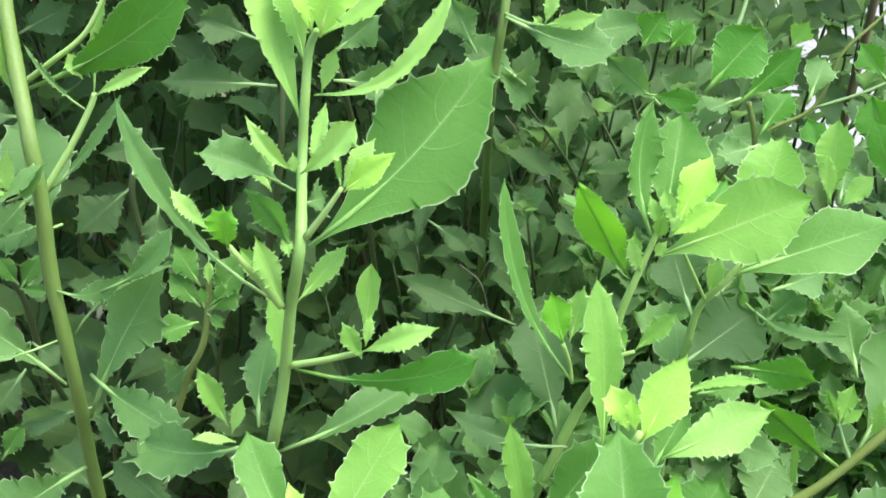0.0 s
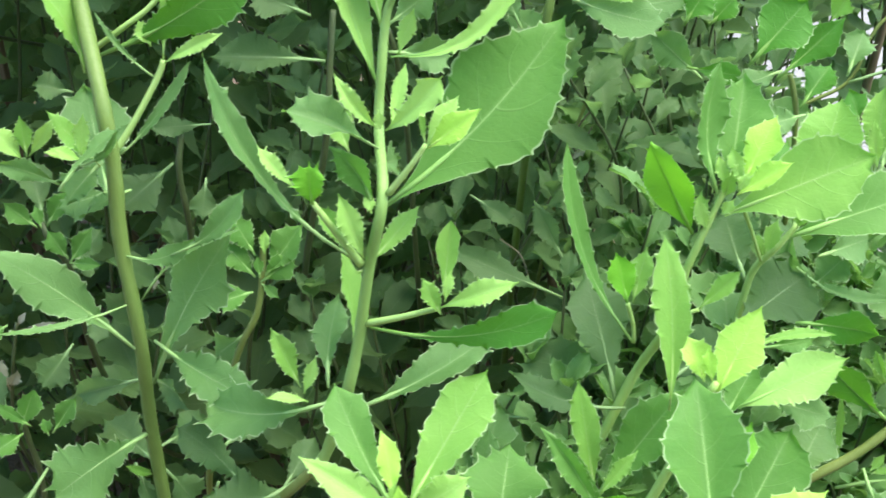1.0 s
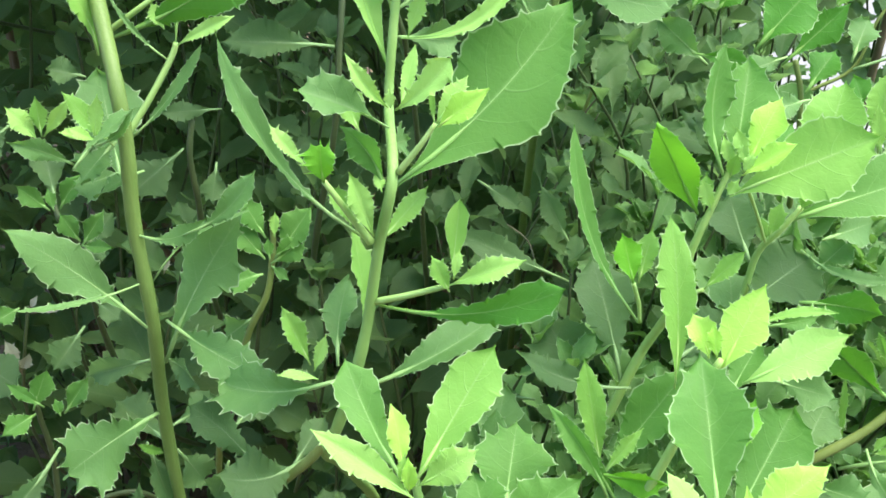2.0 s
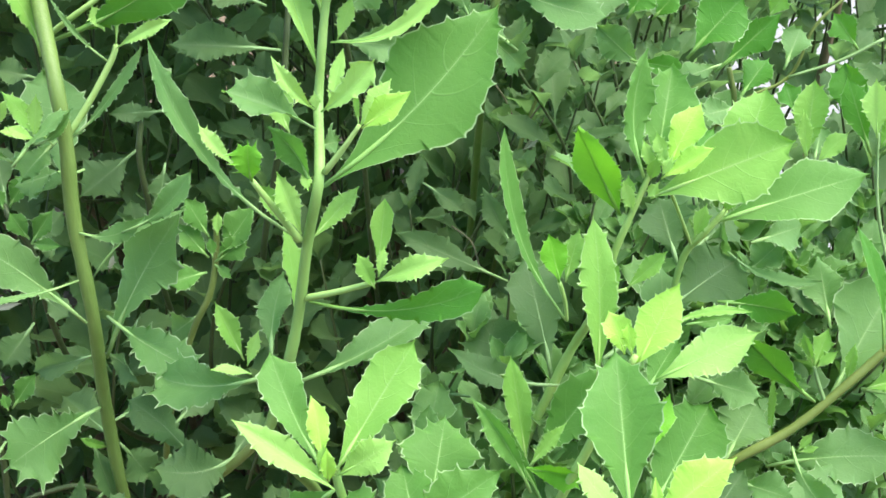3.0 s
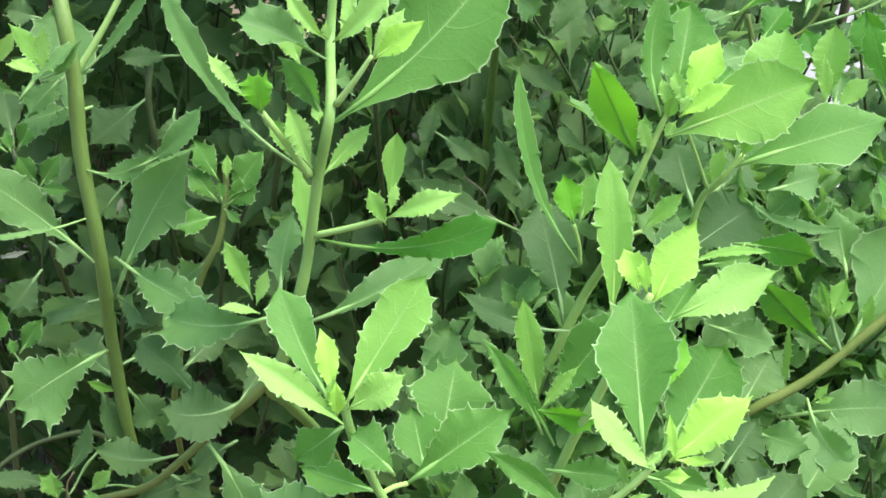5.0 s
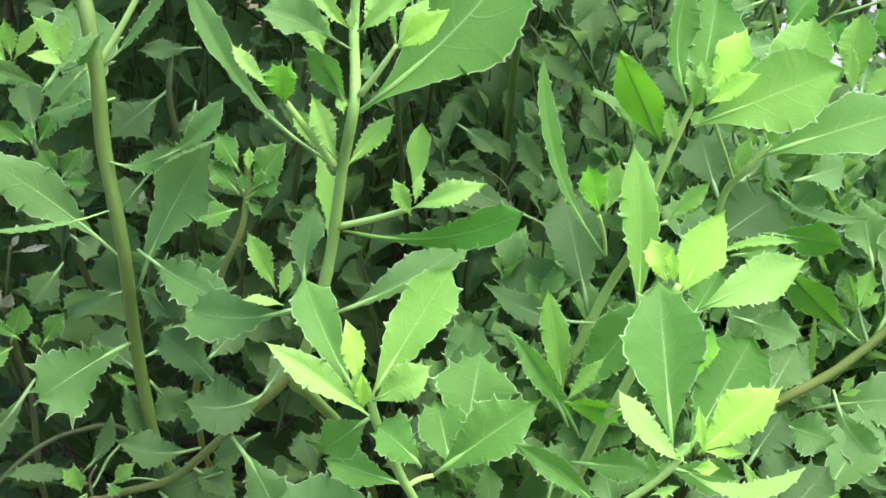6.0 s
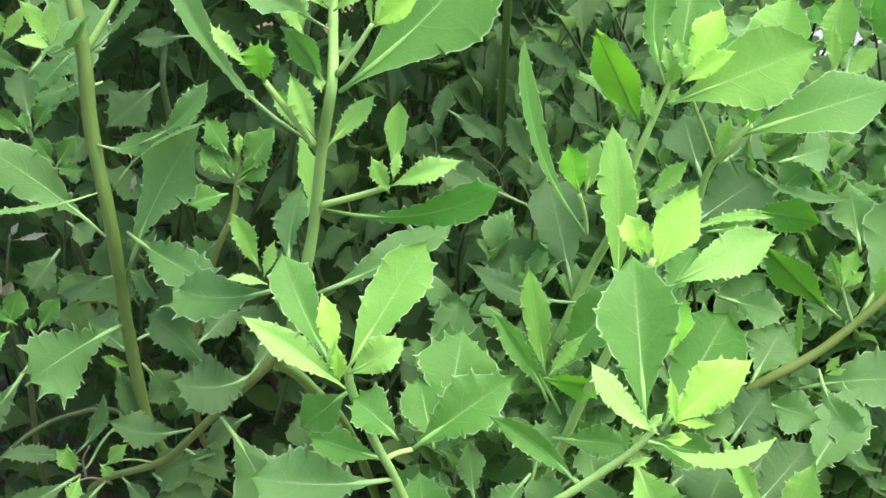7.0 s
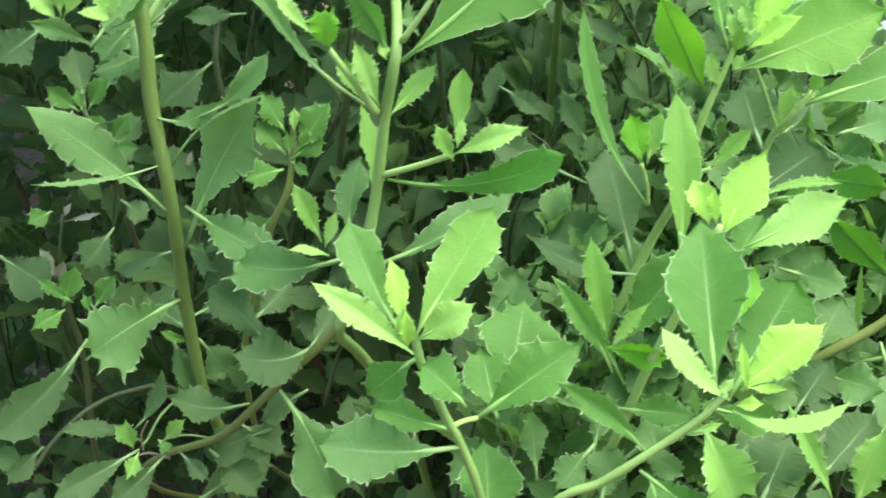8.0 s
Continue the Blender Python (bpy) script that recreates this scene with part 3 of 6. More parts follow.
leaf(tall_shoot, (-0.0595, 0.3168, 0.5286), (-0.0667, 0.3193, 0.5470), 0.0076, (0.49, -0.81, 0.31), "fresh", bend=-0.005, fold=25, teeth=4)
leaf(tall_shoot, (-0.0584, 0.3151, 0.5277), (-0.0546, 0.3169, 0.5387), 0.0037, (-0.13, -0.97, 0.20), "young", bend=0.04, fold=16, teeth=3)
leaf(tall_shoot, (-0.0572, 0.3140, 0.5257), (-0.0677, 0.3096, 0.5302), 0.0039, (0.45, -0.18, 0.88), "young", bend=0.05, fold=21, teeth=5)
leaf(tall_shoot, (-0.0355, 0.3410, 0.6125), (-0.0480, 0.3601, 0.6593), 0.0155, (0.53, -0.71, 0.46), "young", bend=-0.0307, sway=0.0272, fold=36, apex=1.6, teeth=6, spine=1.0)
leaf(tall_shoot, (-0.0339, 0.3445, 0.6262), (-0.0400, 0.3550, 0.6502), 0.0094, (0.45, -0.77, 0.45), "fresh", bend=0.039, fold=11)
leaf(tall_shoot, (-0.0314, 0.3400, 0.6204), (0.0051, 0.3441, 0.6489), 0.0067, (-0.38, -0.72, 0.59), "young", bend=-0.048, sway=-0.2, fold=30, widest=.74)
leaf(tall_shoot, (-0.0295, 0.3402, 0.6208), (-0.0251, 0.3416, 0.6326), 0.0044, (-0.09, -0.98, 0.17), "young", bend=0, fold=7, teeth=3)
leaf(tall_shoot, (-0.0282, 0.3354, 0.6381), (-0.0219, 0.3375, 0.6571), 0.0160, (0.07, -0.28, 0.96), "tip", bend=0.009, fold=10, teeth=3)
leaf(tall_shoot, (-0.0288, 0.3442, 0.6353), (-0.0092, 0.3431, 0.6479), 0.0084, (0.08, -0.38, 0.92), "young", bend=-0.017, fold=17, teeth=3)
leaf(tall_shoot, (-0.0313, 0.3443, 0.6356), (-0.0351, 0.3480, 0.6539), 0.0087, (0.07, -0.28, 0.96), "tip", bend=0.035, fold=20, teeth=3)
leaf(tall_shoot, (-0.0278, 0.3368, 0.6385), (-0.0150, 0.3390, 0.6552), 0.0086, (0.07, -0.28, 0.96), "tip", bend=0.061, fold=6, teeth=3)

bright_shoot = shoot("bright_shoot", "short leafy shoot crowned with bright yellow-green young leaves")
stem(bright_shoot, "green", .0011, .0014, (-0.0275, 0.2564, 0.5378), (-0.0260, 0.2545, 0.5304), (-0.0206, 0.2528, 0.5154), (-0.0165, 0.2527, 0.5052), (-0.0116, 0.2547, 0.4848), (-0.0090, 0.2599, 0.4543), (-0.0062, 0.2843, 0.4030), (-0.0039, 0.3429, 0.3225), (-0.0035, 0.4429, 0.2025), (-0.0031, 0.4829, -0.0100))
leaf(bright_shoot, (-0.0273, 0.2524, 0.5391), (-0.0075, 0.2738, 0.5641), 0.0144, (-0.16, -0.69, 0.71), "fresh", bend=0.005, fold=16, widest=0.66, apex=2.2, teeth=5, spine=1.4)
leaf(bright_shoot, (-0.0263, 0.2505, 0.5399), (-0.0123, 0.2516, 0.5497), 0.0093, (-0.18, -0.92, 0.35), "young", bend=0.055, fold=15, apex=1.4, teeth=5, spine=1.4)
leaf(bright_shoot, (-0.0271, 0.2487, 0.5368), (-0.0514, 0.2526, 0.5553), 0.0084, (0.34, -0.67, 0.66), "young", bend=0.035, fold=28, widest=0.6, apex=1.6, teeth=6, spine=1.4)
leaf(bright_shoot, (-0.0305, 0.2557, 0.5368), (-0.0450, 0.2764, 0.5587), 0.0117, (0.15, -0.67, 0.73), "grown", bend=0.00758, sway=0.0298, fold=20, widest=.7, apex=2.6, teeth=4, spine=1.28)
leaf(bright_shoot, (-0.0303, 0.2524, 0.5432), (-0.0327, 0.2587, 0.5580), 0.0065, (0.47, -0.78, 0.41), "tip", bend=0.054, fold=16, teeth=3, apex=1.3)
leaf(bright_shoot, (-0.0308, 0.2493, 0.5417), (-0.0295, 0.2503, 0.5494), 0.0028, (0.13, -0.99, 0.11), "young", bend=0.034, fold=20, teeth=3)
leaf(bright_shoot, (-0.0147, 0.2495, 0.5198), (-0.0256, 0.2502, 0.5323), 0.0121, (0.09, -0.48, 0.87), "grown", bend=0.1, fold=20, teeth=5, apex=3, widest=0.75)
leaf(bright_shoot, (-0.0276, 0.2615, 0.5267), (-0.0414, 0.2639, 0.5129), 0.0122, (-0.38, -0.89, 0.23), "grown", bend=0.06, fold=6)
leaf(bright_shoot, (-0.0157, 0.2524, 0.5045), (-0.0532, 0.2484, 0.5079), 0.0184, (0.13, -0.61, 0.78), "mature", bend=0.0206, sway=0.0489, fold=21, widest=.68, apex=2.6, spine=1.76)
leaf(bright_shoot, (-0.0127, 0.2617, 0.5061), (0.0154, 0.2694, 0.5255), 0.0180, (-0.23, -0.74, 0.63), "grown", bend=0.037, fold=27)
leaf(bright_shoot, (-0.0041, 0.2894, 0.4928), (0.0007, 0.3123, 0.5108), 0.0234, (0.03, -0.62, 0.78), "grown", bend=0.019, fold=11)
leaf(bright_shoot, (-0.0073, 0.2817, 0.4902), (-0.0121, 0.3000, 0.5017), 0.0148, (-0.09, -0.55, 0.83), "grown", bend=0.068, fold=15)
leaf(bright_shoot, (-0.0099, 0.2521, 0.4706), (-0.0109, 0.2705, 0.4915), 0.0195, (0.38, -0.69, 0.62), "grown", bend=0.062, fold=20)
leaf(bright_shoot, (-0.0789, 0.3227, 0.4690), (-0.0625, 0.3127, 0.4314), 0.0202, (0.25, -0.90, 0.35), "mature", bend=0.0652, sway=0.0499, fold=18)
leaf(bright_shoot, (-0.0198, 0.2716, 0.4942), (-0.0444, 0.2895, 0.4879), 0.0124, (-0.54, -0.51, 0.67), "grown", bend=0.009, fold=30)
twig(bright_shoot, .0008, .0007, (-0.0185, 0.2526, 0.5110), (-0.0156, 0.2590, 0.5077), (-0.0122, 0.2619, 0.5064))
leaf(bright_shoot, (-0.0287, 0.2503, 0.5380), (-0.0287, 0.2497, 0.5488), 0.0042, (0.12, -0.73, 0.67), "tip", bend=0.08, fold=25, teeth=3)

cluster_shoot = shoot("cluster_shoot", "upright leafy shoot with a whorl of broad pale green leaves")
stem(cluster_shoot, "pale", 0.0005, 0.0021, (0.0616, 0.3335, 0.5876), (0.0585, 0.3330, 0.5788), (0.0545, 0.3316, 0.5683), (0.0515, 0.3318, 0.5586), (0.0490, 0.3327, 0.5462), (0.0476, 0.3369, 0.5334), (0.0415, 0.3456, 0.5125), (0.0332, 0.3461, 0.4893), (0.0282, 0.3483, 0.4732), (0.0202, 0.3621, 0.4171), (0.0157, 0.3887, 0.3664), (0.0120, 0.4491, 0.2864), (0.0108, 0.5491, 0.1664), (0.0096, 0.5891, -0.0100))
leaf(cluster_shoot, (0.0578, 0.3307, 0.5827), (0.0579, 0.3432, 0.6163), 0.0122, (0.52, -0.80, 0.30), "grown", bend=-0.0583, sway=0.0766, fold=20, apex=1.1)
leaf(cluster_shoot, (0.0624, 0.3387, 0.5805), (0.0681, 0.3580, 0.6059), 0.0194, (-0.09, -0.78, 0.62), "grown", bend=0.05, fold=26)
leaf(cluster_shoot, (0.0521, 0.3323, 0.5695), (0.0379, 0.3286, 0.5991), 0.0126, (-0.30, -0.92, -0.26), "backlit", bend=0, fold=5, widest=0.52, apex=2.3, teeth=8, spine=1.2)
leaf(cluster_shoot, (0.0643, 0.3319, 0.5848), (0.0741, 0.3413, 0.6011), 0.0102, (-0.26, -0.76, 0.60), "tip", bend=0.05, fold=8, apex=1.3, teeth=4, widest=0.66)
leaf(cluster_shoot, (0.0624, 0.3288, 0.5835), (0.0763, 0.3278, 0.5936), 0.0074, (-0.52, -0.53, 0.66), "tip", bend=-0.006, fold=25, teeth=4)
leaf(cluster_shoot, (0.0640, 0.3301, 0.5857), (0.0609, 0.3334, 0.5954), 0.0039, (-0.16, -0.95, 0.27), "young", bend=0.035, fold=17, teeth=3)
leaf(cluster_shoot, (0.0624, 0.3275, 0.5852), (0.0649, 0.3281, 0.5903), 0.0033, (-0.42, -0.85, 0.31), "young", bend=0.034, fold=24, teeth=3)
leaf(cluster_shoot, (0.0728, 0.3401, 0.5789), (0.0808, 0.3513, 0.5884), 0.0068, (0.14, -0.70, 0.70), "dark", bend=0.048, fold=13)
leaf(cluster_shoot, (0.0600, 0.3305, 0.5764), (0.0997, 0.3322, 0.5933), 0.0229, (-0.21, -0.80, 0.57), "fresh", bend=0.01, fold=13, apex=1.6, teeth=6, spine=1.0)
leaf(cluster_shoot, (0.0875, 0.3433, 0.5725), (0.0980, 0.3620, 0.5970), 0.0185, (-0.25, -0.72, 0.65), "fresh", bend=0.022, fold=15, teeth=7, spine=0.96)
leaf(cluster_shoot, (0.0535, 0.3309, 0.5710), (0.0539, 0.3344, 0.5810), 0.0041, (0.08, -0.94, 0.32), "fresh", bend=0.033, fold=7, teeth=3)
leaf(cluster_shoot, (0.0587, 0.3279, 0.5778), (0.0616, 0.3281, 0.5822), 0.0036, (-0.26, -0.94, 0.22), "young", bend=0.021, fold=28, teeth=2)
leaf(cluster_shoot, (0.0703, 0.3528, 0.5210), (0.0974, 0.3704, 0.5315), 0.0232, (-0.03, -0.48, 0.88), "inner", bend=0.029, fold=6, widest=.7, apex=2.8)
leaf(cluster_shoot, (0.0388, 0.3395, 0.5279), (0.0191, 0.3631, 0.5828), 0.0065, (0.52, -0.70, 0.49), "grown", bend=-0.0394, sway=0.0819, fold=20, apex=3.0, widest=0.6)
leaf(cluster_shoot, (0.0449, 0.3058, 0.5275), (0.0435, 0.3266, 0.5714), 0.0102, (0.10, -0.90, 0.43), "fresh", bend=0.0412, sway=-0.0196, fold=18, teeth=7, apex=2.6)
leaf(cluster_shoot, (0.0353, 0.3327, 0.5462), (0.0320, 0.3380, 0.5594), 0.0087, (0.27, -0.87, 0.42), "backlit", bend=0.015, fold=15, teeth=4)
leaf(cluster_shoot, (0.0375, 0.3370, 0.5436), (0.0418, 0.3448, 0.5571), 0.0080, (-0.37, -0.75, 0.55), "fresh", bend=-0.002, fold=13, teeth=4)
twig(cluster_shoot, .0007, .0006, (0.0353, 0.3327, 0.5462), (0.0375, 0.3340, 0.5384), (0.0385, 0.3353, 0.5307))
leaf(cluster_shoot, (0.0548, 0.3275, 0.5471), (0.0658, 0.3285, 0.5590), 0.0060, (-0.48, -0.71, 0.51), "fresh", bend=-0.014, fold=26, teeth=4)
twig(cluster_shoot, .0008, .0006, (0.0476, 0.3302, 0.5418), (0.0512, 0.3285, 0.5449), (0.0551, 0.3275, 0.5471))
leaf(cluster_shoot, (0.0530, 0.3293, 0.5443), (0.0500, 0.3343, 0.5549), 0.0038, (0.10, -0.89, 0.44), "fresh", bend=0.019, fold=13, teeth=3)
leaf(cluster_shoot, (0.0362, 0.3458, 0.4988), (0.0272, 0.3708, 0.5322), 0.0186, (0.16, -0.77, 0.62), "inner", bend=0.062, fold=9)
leaf(cluster_shoot, (0.0255, 0.3067, 0.4972), (0.0203, 0.3171, 0.5292), 0.0086, (0.07, -0.95, 0.32), "fresh", bend=0.029, fold=18, teeth=4)
leaf(cluster_shoot, (0.0384, 0.3415, 0.5015), (0.0020, 0.3390, 0.5171), 0.0105, (0.35, -0.60, 0.72), "inner", bend=-0.0334, sway=0.0752, fold=20)
leaf(cluster_shoot, (0.0257, 0.3082, 0.4937), (0.0504, 0.3160, 0.5272), 0.0174, (-0.47, -0.72, 0.51), "grown", bend=-0.014, fold=25)
leaf(cluster_shoot, (0.0252, 0.2968, 0.5040), (0.0359, 0.3016, 0.5163), 0.0045, (-0.40, -0.69, 0.61), "fresh", bend=0.051, fold=22)
leaf(cluster_shoot, (0.0253, 0.2854, 0.5043), (0.0087, 0.2946, 0.5301), 0.0079, (-0.05, -0.95, 0.31), "grown", bend=0.0353, sway=-0.0491, fold=35)
leaf(cluster_shoot, (0.0257, 0.3461, 0.4893), (0.0128, 0.3696, 0.5101), 0.0227, (0.23, -0.57, 0.79), "inner", bend=0.043, fold=7)
leaf(cluster_shoot, (0.0509, 0.3454, 0.5082), (0.0748, 0.3612, 0.5155), 0.0175, (0.05, -0.48, 0.88), "inner", bend=0, fold=21)
leaf(cluster_shoot, (0.0605, 0.3317, 0.5842), (0.0574, 0.3334, 0.5930), 0.0035, (-0.29, -0.53, 0.79), "young", teeth=3)
leaf(cluster_shoot, (0.0613, 0.3311, 0.5852), (0.0635, 0.3319, 0.5923), 0.0035, (0.22, -0.54, 0.81), "young", teeth=3)
leaf(cluster_shoot, (0.0596, 0.3303, 0.5820), (0.0604, 0.3282, 0.5902), 0.0041, (0.01, -0.57, 0.82), "fresh", teeth=3)
leaf(cluster_shoot, (0.0556, 0.3309, 0.5715), (0.0522, 0.3308, 0.5811), 0.0038, (-0.29, -0.53, 0.79), "young", teeth=3)

side_shoot = shoot("side_shoot", "leafy shoot bearing broad oval leaves with fine teeth")
stem(side_shoot, "pale", 0.0008, 0.0016, (0.0898, 0.3596, 0.5567), (0.0834, 0.3592, 0.5481), (0.0789, 0.3629, 0.5385), (0.0767, 0.3650, 0.5221), (0.0743, 0.3701, 0.4909), (0.0729, 0.3779, 0.4444), (0.0720, 0.4022, 0.3930), (0.0712, 0.4607, 0.3124), (0.0641, 0.5607, 0.1924), (0.0570, 0.6007, -0.0100))
leaf(side_shoot, (0.0848, 0.3590, 0.5517), (0.1356, 0.3671, 0.5657), 0.0212, (-0.07, -0.74, 0.67), "grown", bend=0.044, fold=9, teeth=8, spine=0.72)
leaf(side_shoot, (0.0796, 0.3548, 0.5485), (0.0829, 0.3576, 0.5593), 0.0048, (-0.22, -0.93, 0.31), "fresh", bend=0.063, fold=10, teeth=2)
leaf(side_shoot, (0.0886, 0.3564, 0.5572), (0.0906, 0.3553, 0.5653), 0.0043, (-0.52, -0.85, 0.02), "fresh", bend=0.017, fold=10, teeth=2)
twig(side_shoot, .0006, .0005, (0.0678, 0.3424, 0.5730), (0.0730, 0.3470, 0.5609), (0.0789, 0.3559, 0.5464))
leaf(side_shoot, (0.0776, 0.3654, 0.5328), (0.0720, 0.3810, 0.5499), 0.0171, (-0.07, -0.75, 0.66), "inner", bend=-0.016, fold=9)
leaf(side_shoot, (0.0842, 0.3725, 0.5351), (0.0997, 0.3870, 0.5402), 0.0153, (0.27, -0.56, 0.78), "inner", bend=-0.014, fold=7)
leaf(side_shoot, (0.0952, 0.3720, 0.5343), (0.1228, 0.3583, 0.5306), 0.0055, (-0.08, -0.42, 0.91), "mature", bend=-0.039, sway=-0.123, fold=27)
leaf(side_shoot, (0.1079, 0.3908, 0.5269), (0.1285, 0.4025, 0.5272), 0.0141, (0.42, -0.75, 0.51), "mature", bend=0.019, fold=14)
leaf(side_shoot, (0.0946, 0.3791, 0.5466), (0.0929, 0.3773, 0.5235), 0.0116, (-0.40, -0.91, 0.10), "mature", bend=0.024, fold=29)

yellow_shoot = shoot("yellow_shoot", "leafy shoot topped with glowing yellow-green young leaves")
stem(yellow_shoot, "pale", 0.0009, 0.0018, (0.0517, 0.2845, 0.5527), (0.0465, 0.2849, 0.5393), (0.0415, 0.2862, 0.5216), (0.0345, 0.2867, 0.5026), (0.0284, 0.2925, 0.4765), (0.0211, 0.3183, 0.4262), (0.0152, 0.3780, 0.3465), (0.0137, 0.4780, 0.2265), (0.0122, 0.5180, -0.0100))
leaf(yellow_shoot, (0.0520, 0.2839, 0.5497), (0.0632, 0.2931, 0.5696), 0.0127, (-0.33, -0.76, 0.56), "tip", bend=0.02, fold=6, widest=.55, apex=1.3, teeth=6)
leaf(yellow_shoot, (0.0489, 0.2855, 0.5524), (0.0443, 0.2886, 0.5639), 0.0081, (0.31, -0.88, 0.37), "tip", bend=0.037, fold=18, teeth=3)
leaf(yellow_shoot, (0.0503, 0.2829, 0.5541), (0.0491, 0.2855, 0.5625), 0.0039, (-0.17, -0.96, 0.23), "tip", bend=0.03, fold=12, teeth=3)
leaf(yellow_shoot, (0.0569, 0.2797, 0.5483), (0.0823, 0.2800, 0.5629), 0.0126, (-0.37, -0.65, 0.66), "young", bend=0.027, fold=9, teeth=6)
leaf(yellow_shoot, (0.0626, 0.3008, 0.5509), (0.0849, 0.2996, 0.5568), 0.0038, (-0.26, -0.35, 0.90), "fresh", bend=0.0589, sway=0.0655, fold=24)
leaf(yellow_shoot, (0.0691, 0.3054, 0.5489), (0.0827, 0.3066, 0.5510), 0.0064, (0.00, -0.87, 0.49), "grown", bend=0.044, fold=22)
leaf(yellow_shoot, (0.0800, 0.3171, 0.5491), (0.1020, 0.3111, 0.5488), 0.0117, (-0.26, -0.97, 0.03), "dark", bend=0.015, sway=0.0433, fold=8)
leaf(yellow_shoot, (0.1185, 0.3307, 0.5027), (0.0898, 0.3255, 0.5336), 0.0134, (-0.10, -0.96, -0.26), "dark", bend=0.033, fold=12)
leaf(yellow_shoot, (0.0563, 0.2913, 0.5345), (0.0667, 0.3034, 0.5454), 0.0100, (-0.28, -0.50, 0.82), "grown", bend=0.023, fold=14)
leaf(yellow_shoot, (0.0269, 0.2866, 0.4906), (0.0498, 0.2850, 0.4894), 0.0105, (0.00, -0.60, 0.80), "grown", bend=-0.017, fold=23)
leaf(yellow_shoot, (0.0240, 0.2897, 0.5098), (0.0407, 0.2851, 0.5099), 0.0096, (-0.27, -0.96, 0.10), "backlit", bend=-0.006, fold=29, teeth=4)
leaf(yellow_shoot, (0.0292, 0.2886, 0.4977), (0.0096, 0.2959, 0.5274), 0.0066, (0.29, -0.87, 0.40), "grown", bend=0.00774, sway=-0.0392, fold=35)

low_shoot = shoot("low_shoot", "low slanting shoot with yellow-green leaves round its tip")
stem(low_shoot, "pale", 0.0008, 0.0015, (0.0498, 0.2466, 0.5266), (0.0442, 0.2464, 0.5191), (0.0377, 0.2467, 0.5125), (0.0281, 0.2467, 0.5040), (0.0198, 0.2483, 0.4958), (0.0082, 0.2511, 0.4863), (-0.0074, 0.2600, 0.4543), (-0.0214, 0.2869, 0.4066), (-0.0328, 0.3475, 0.3290), (-0.0295, 0.4475, 0.2090), (-0.0262, 0.4875, -0.0100))
leaf(low_shoot, (0.0479, 0.2502, 0.5250), (0.0458, 0.2825, 0.5554), 0.0230, (-0.06, -0.69, 0.72), "grown", bend=0.04, fold=26, widest=.6, apex=1.7, teeth=5, spine=1.3)
leaf(low_shoot, (0.0552, 0.2705, 0.5313), (0.0612, 0.2820, 0.5414), 0.0067, (0.28, -0.72, 0.63), "backlit", bend=0.036, fold=15, teeth=4, spine=0.95)
leaf(low_shoot, (0.0551, 0.2678, 0.5088), (0.0746, 0.2909, 0.5314), 0.0206, (0.00, -0.70, 0.71), "grown", bend=0.01, fold=21, apex=2.8, teeth=5, spine=1.6)
leaf(low_shoot, (0.0511, 0.2466, 0.5246), (0.0338, 0.2509, 0.5431), 0.0064, (0.50, -0.69, 0.53), "young", bend=0.055, sway=0.09, fold=9, apex=2.5)
leaf(low_shoot, (0.0537, 0.2472, 0.5271), (0.0734, 0.2542, 0.5424), 0.0139, (-0.35, -0.60, 0.72), "tip", bend=0.038, fold=25, apex=1.15, teeth=5, widest=0.62, spine=1.2)
leaf(low_shoot, (0.0550, 0.2464, 0.5277), (0.0534, 0.2506, 0.5387), 0.0028, (-0.14, -0.91, 0.39), "tip", bend=0.057, fold=18, teeth=2)
leaf(low_shoot, (0.0522, 0.2436, 0.5253), (0.0578, 0.2417, 0.5273), 0.0037, (-0.34, -0.66, 0.67), "tip", bend=0.032, fold=24, teeth=2)
leaf(low_shoot, (0.0551, 0.2460, 0.5289), (0.0637, 0.2447, 0.5296), 0.0025, (-0.21, -0.76, 0.61), "tip", bend=-0.011, fold=7, teeth=2)
leaf(low_shoot, (0.0477, 0.2456, 0.5272), (0.0514, 0.2469, 0.5307), 0.0028, (-0.17, -0.86, 0.48), "young", bend=-0.016, fold=27, teeth=2)
leaf(low_shoot, (0.0517, 0.2454, 0.5225), (0.0778, 0.2402, 0.5285), 0.0053, (0.01, -0.18, 0.98), "young", bend=-0.037, sway=-0.2, fold=6, teeth=7)
leaf(low_shoot, (0.0451, 0.2469, 0.5160), (0.0527, 0.2360, 0.5009), 0.0173, (0.14, -0.77, 0.63), "fresh", bend=0.06, fold=32, widest=.75, apex=2.6, teeth=4)
leaf(low_shoot, (0.0471, 0.2475, 0.5245), (0.0450, 0.2472, 0.5203), 0.0025, (-0.41, -0.87, 0.27), "young", bend=0.022, fold=8, teeth=2)
leaf(low_shoot, (0.0423, 0.2429, 0.5174), (0.0488, 0.2427, 0.5203), 0.0020, (-0.23, -0.84, 0.49), "young", bend=-0.006, fold=15, teeth=2)
leaf(low_shoot, (0.0437, 0.2472, 0.5185), (0.0420, 0.2483, 0.5265), 0.0023, (-0.02, -0.99, 0.14), "fresh", bend=0.059, fold=10, teeth=2)
leaf(low_shoot, (0.0329, 0.2491, 0.5035), (0.0088, 0.2525, 0.5253), 0.0070, (0.20, -0.91, 0.36), "grown", bend=0.00148, sway=-0.0599, fold=30)
leaf(low_shoot, (0.0298, 0.2459, 0.5024), (0.0532, 0.2329, 0.4901), 0.0115, (-0.10, -0.78, 0.62), "grown", bend=0.001, fold=18)
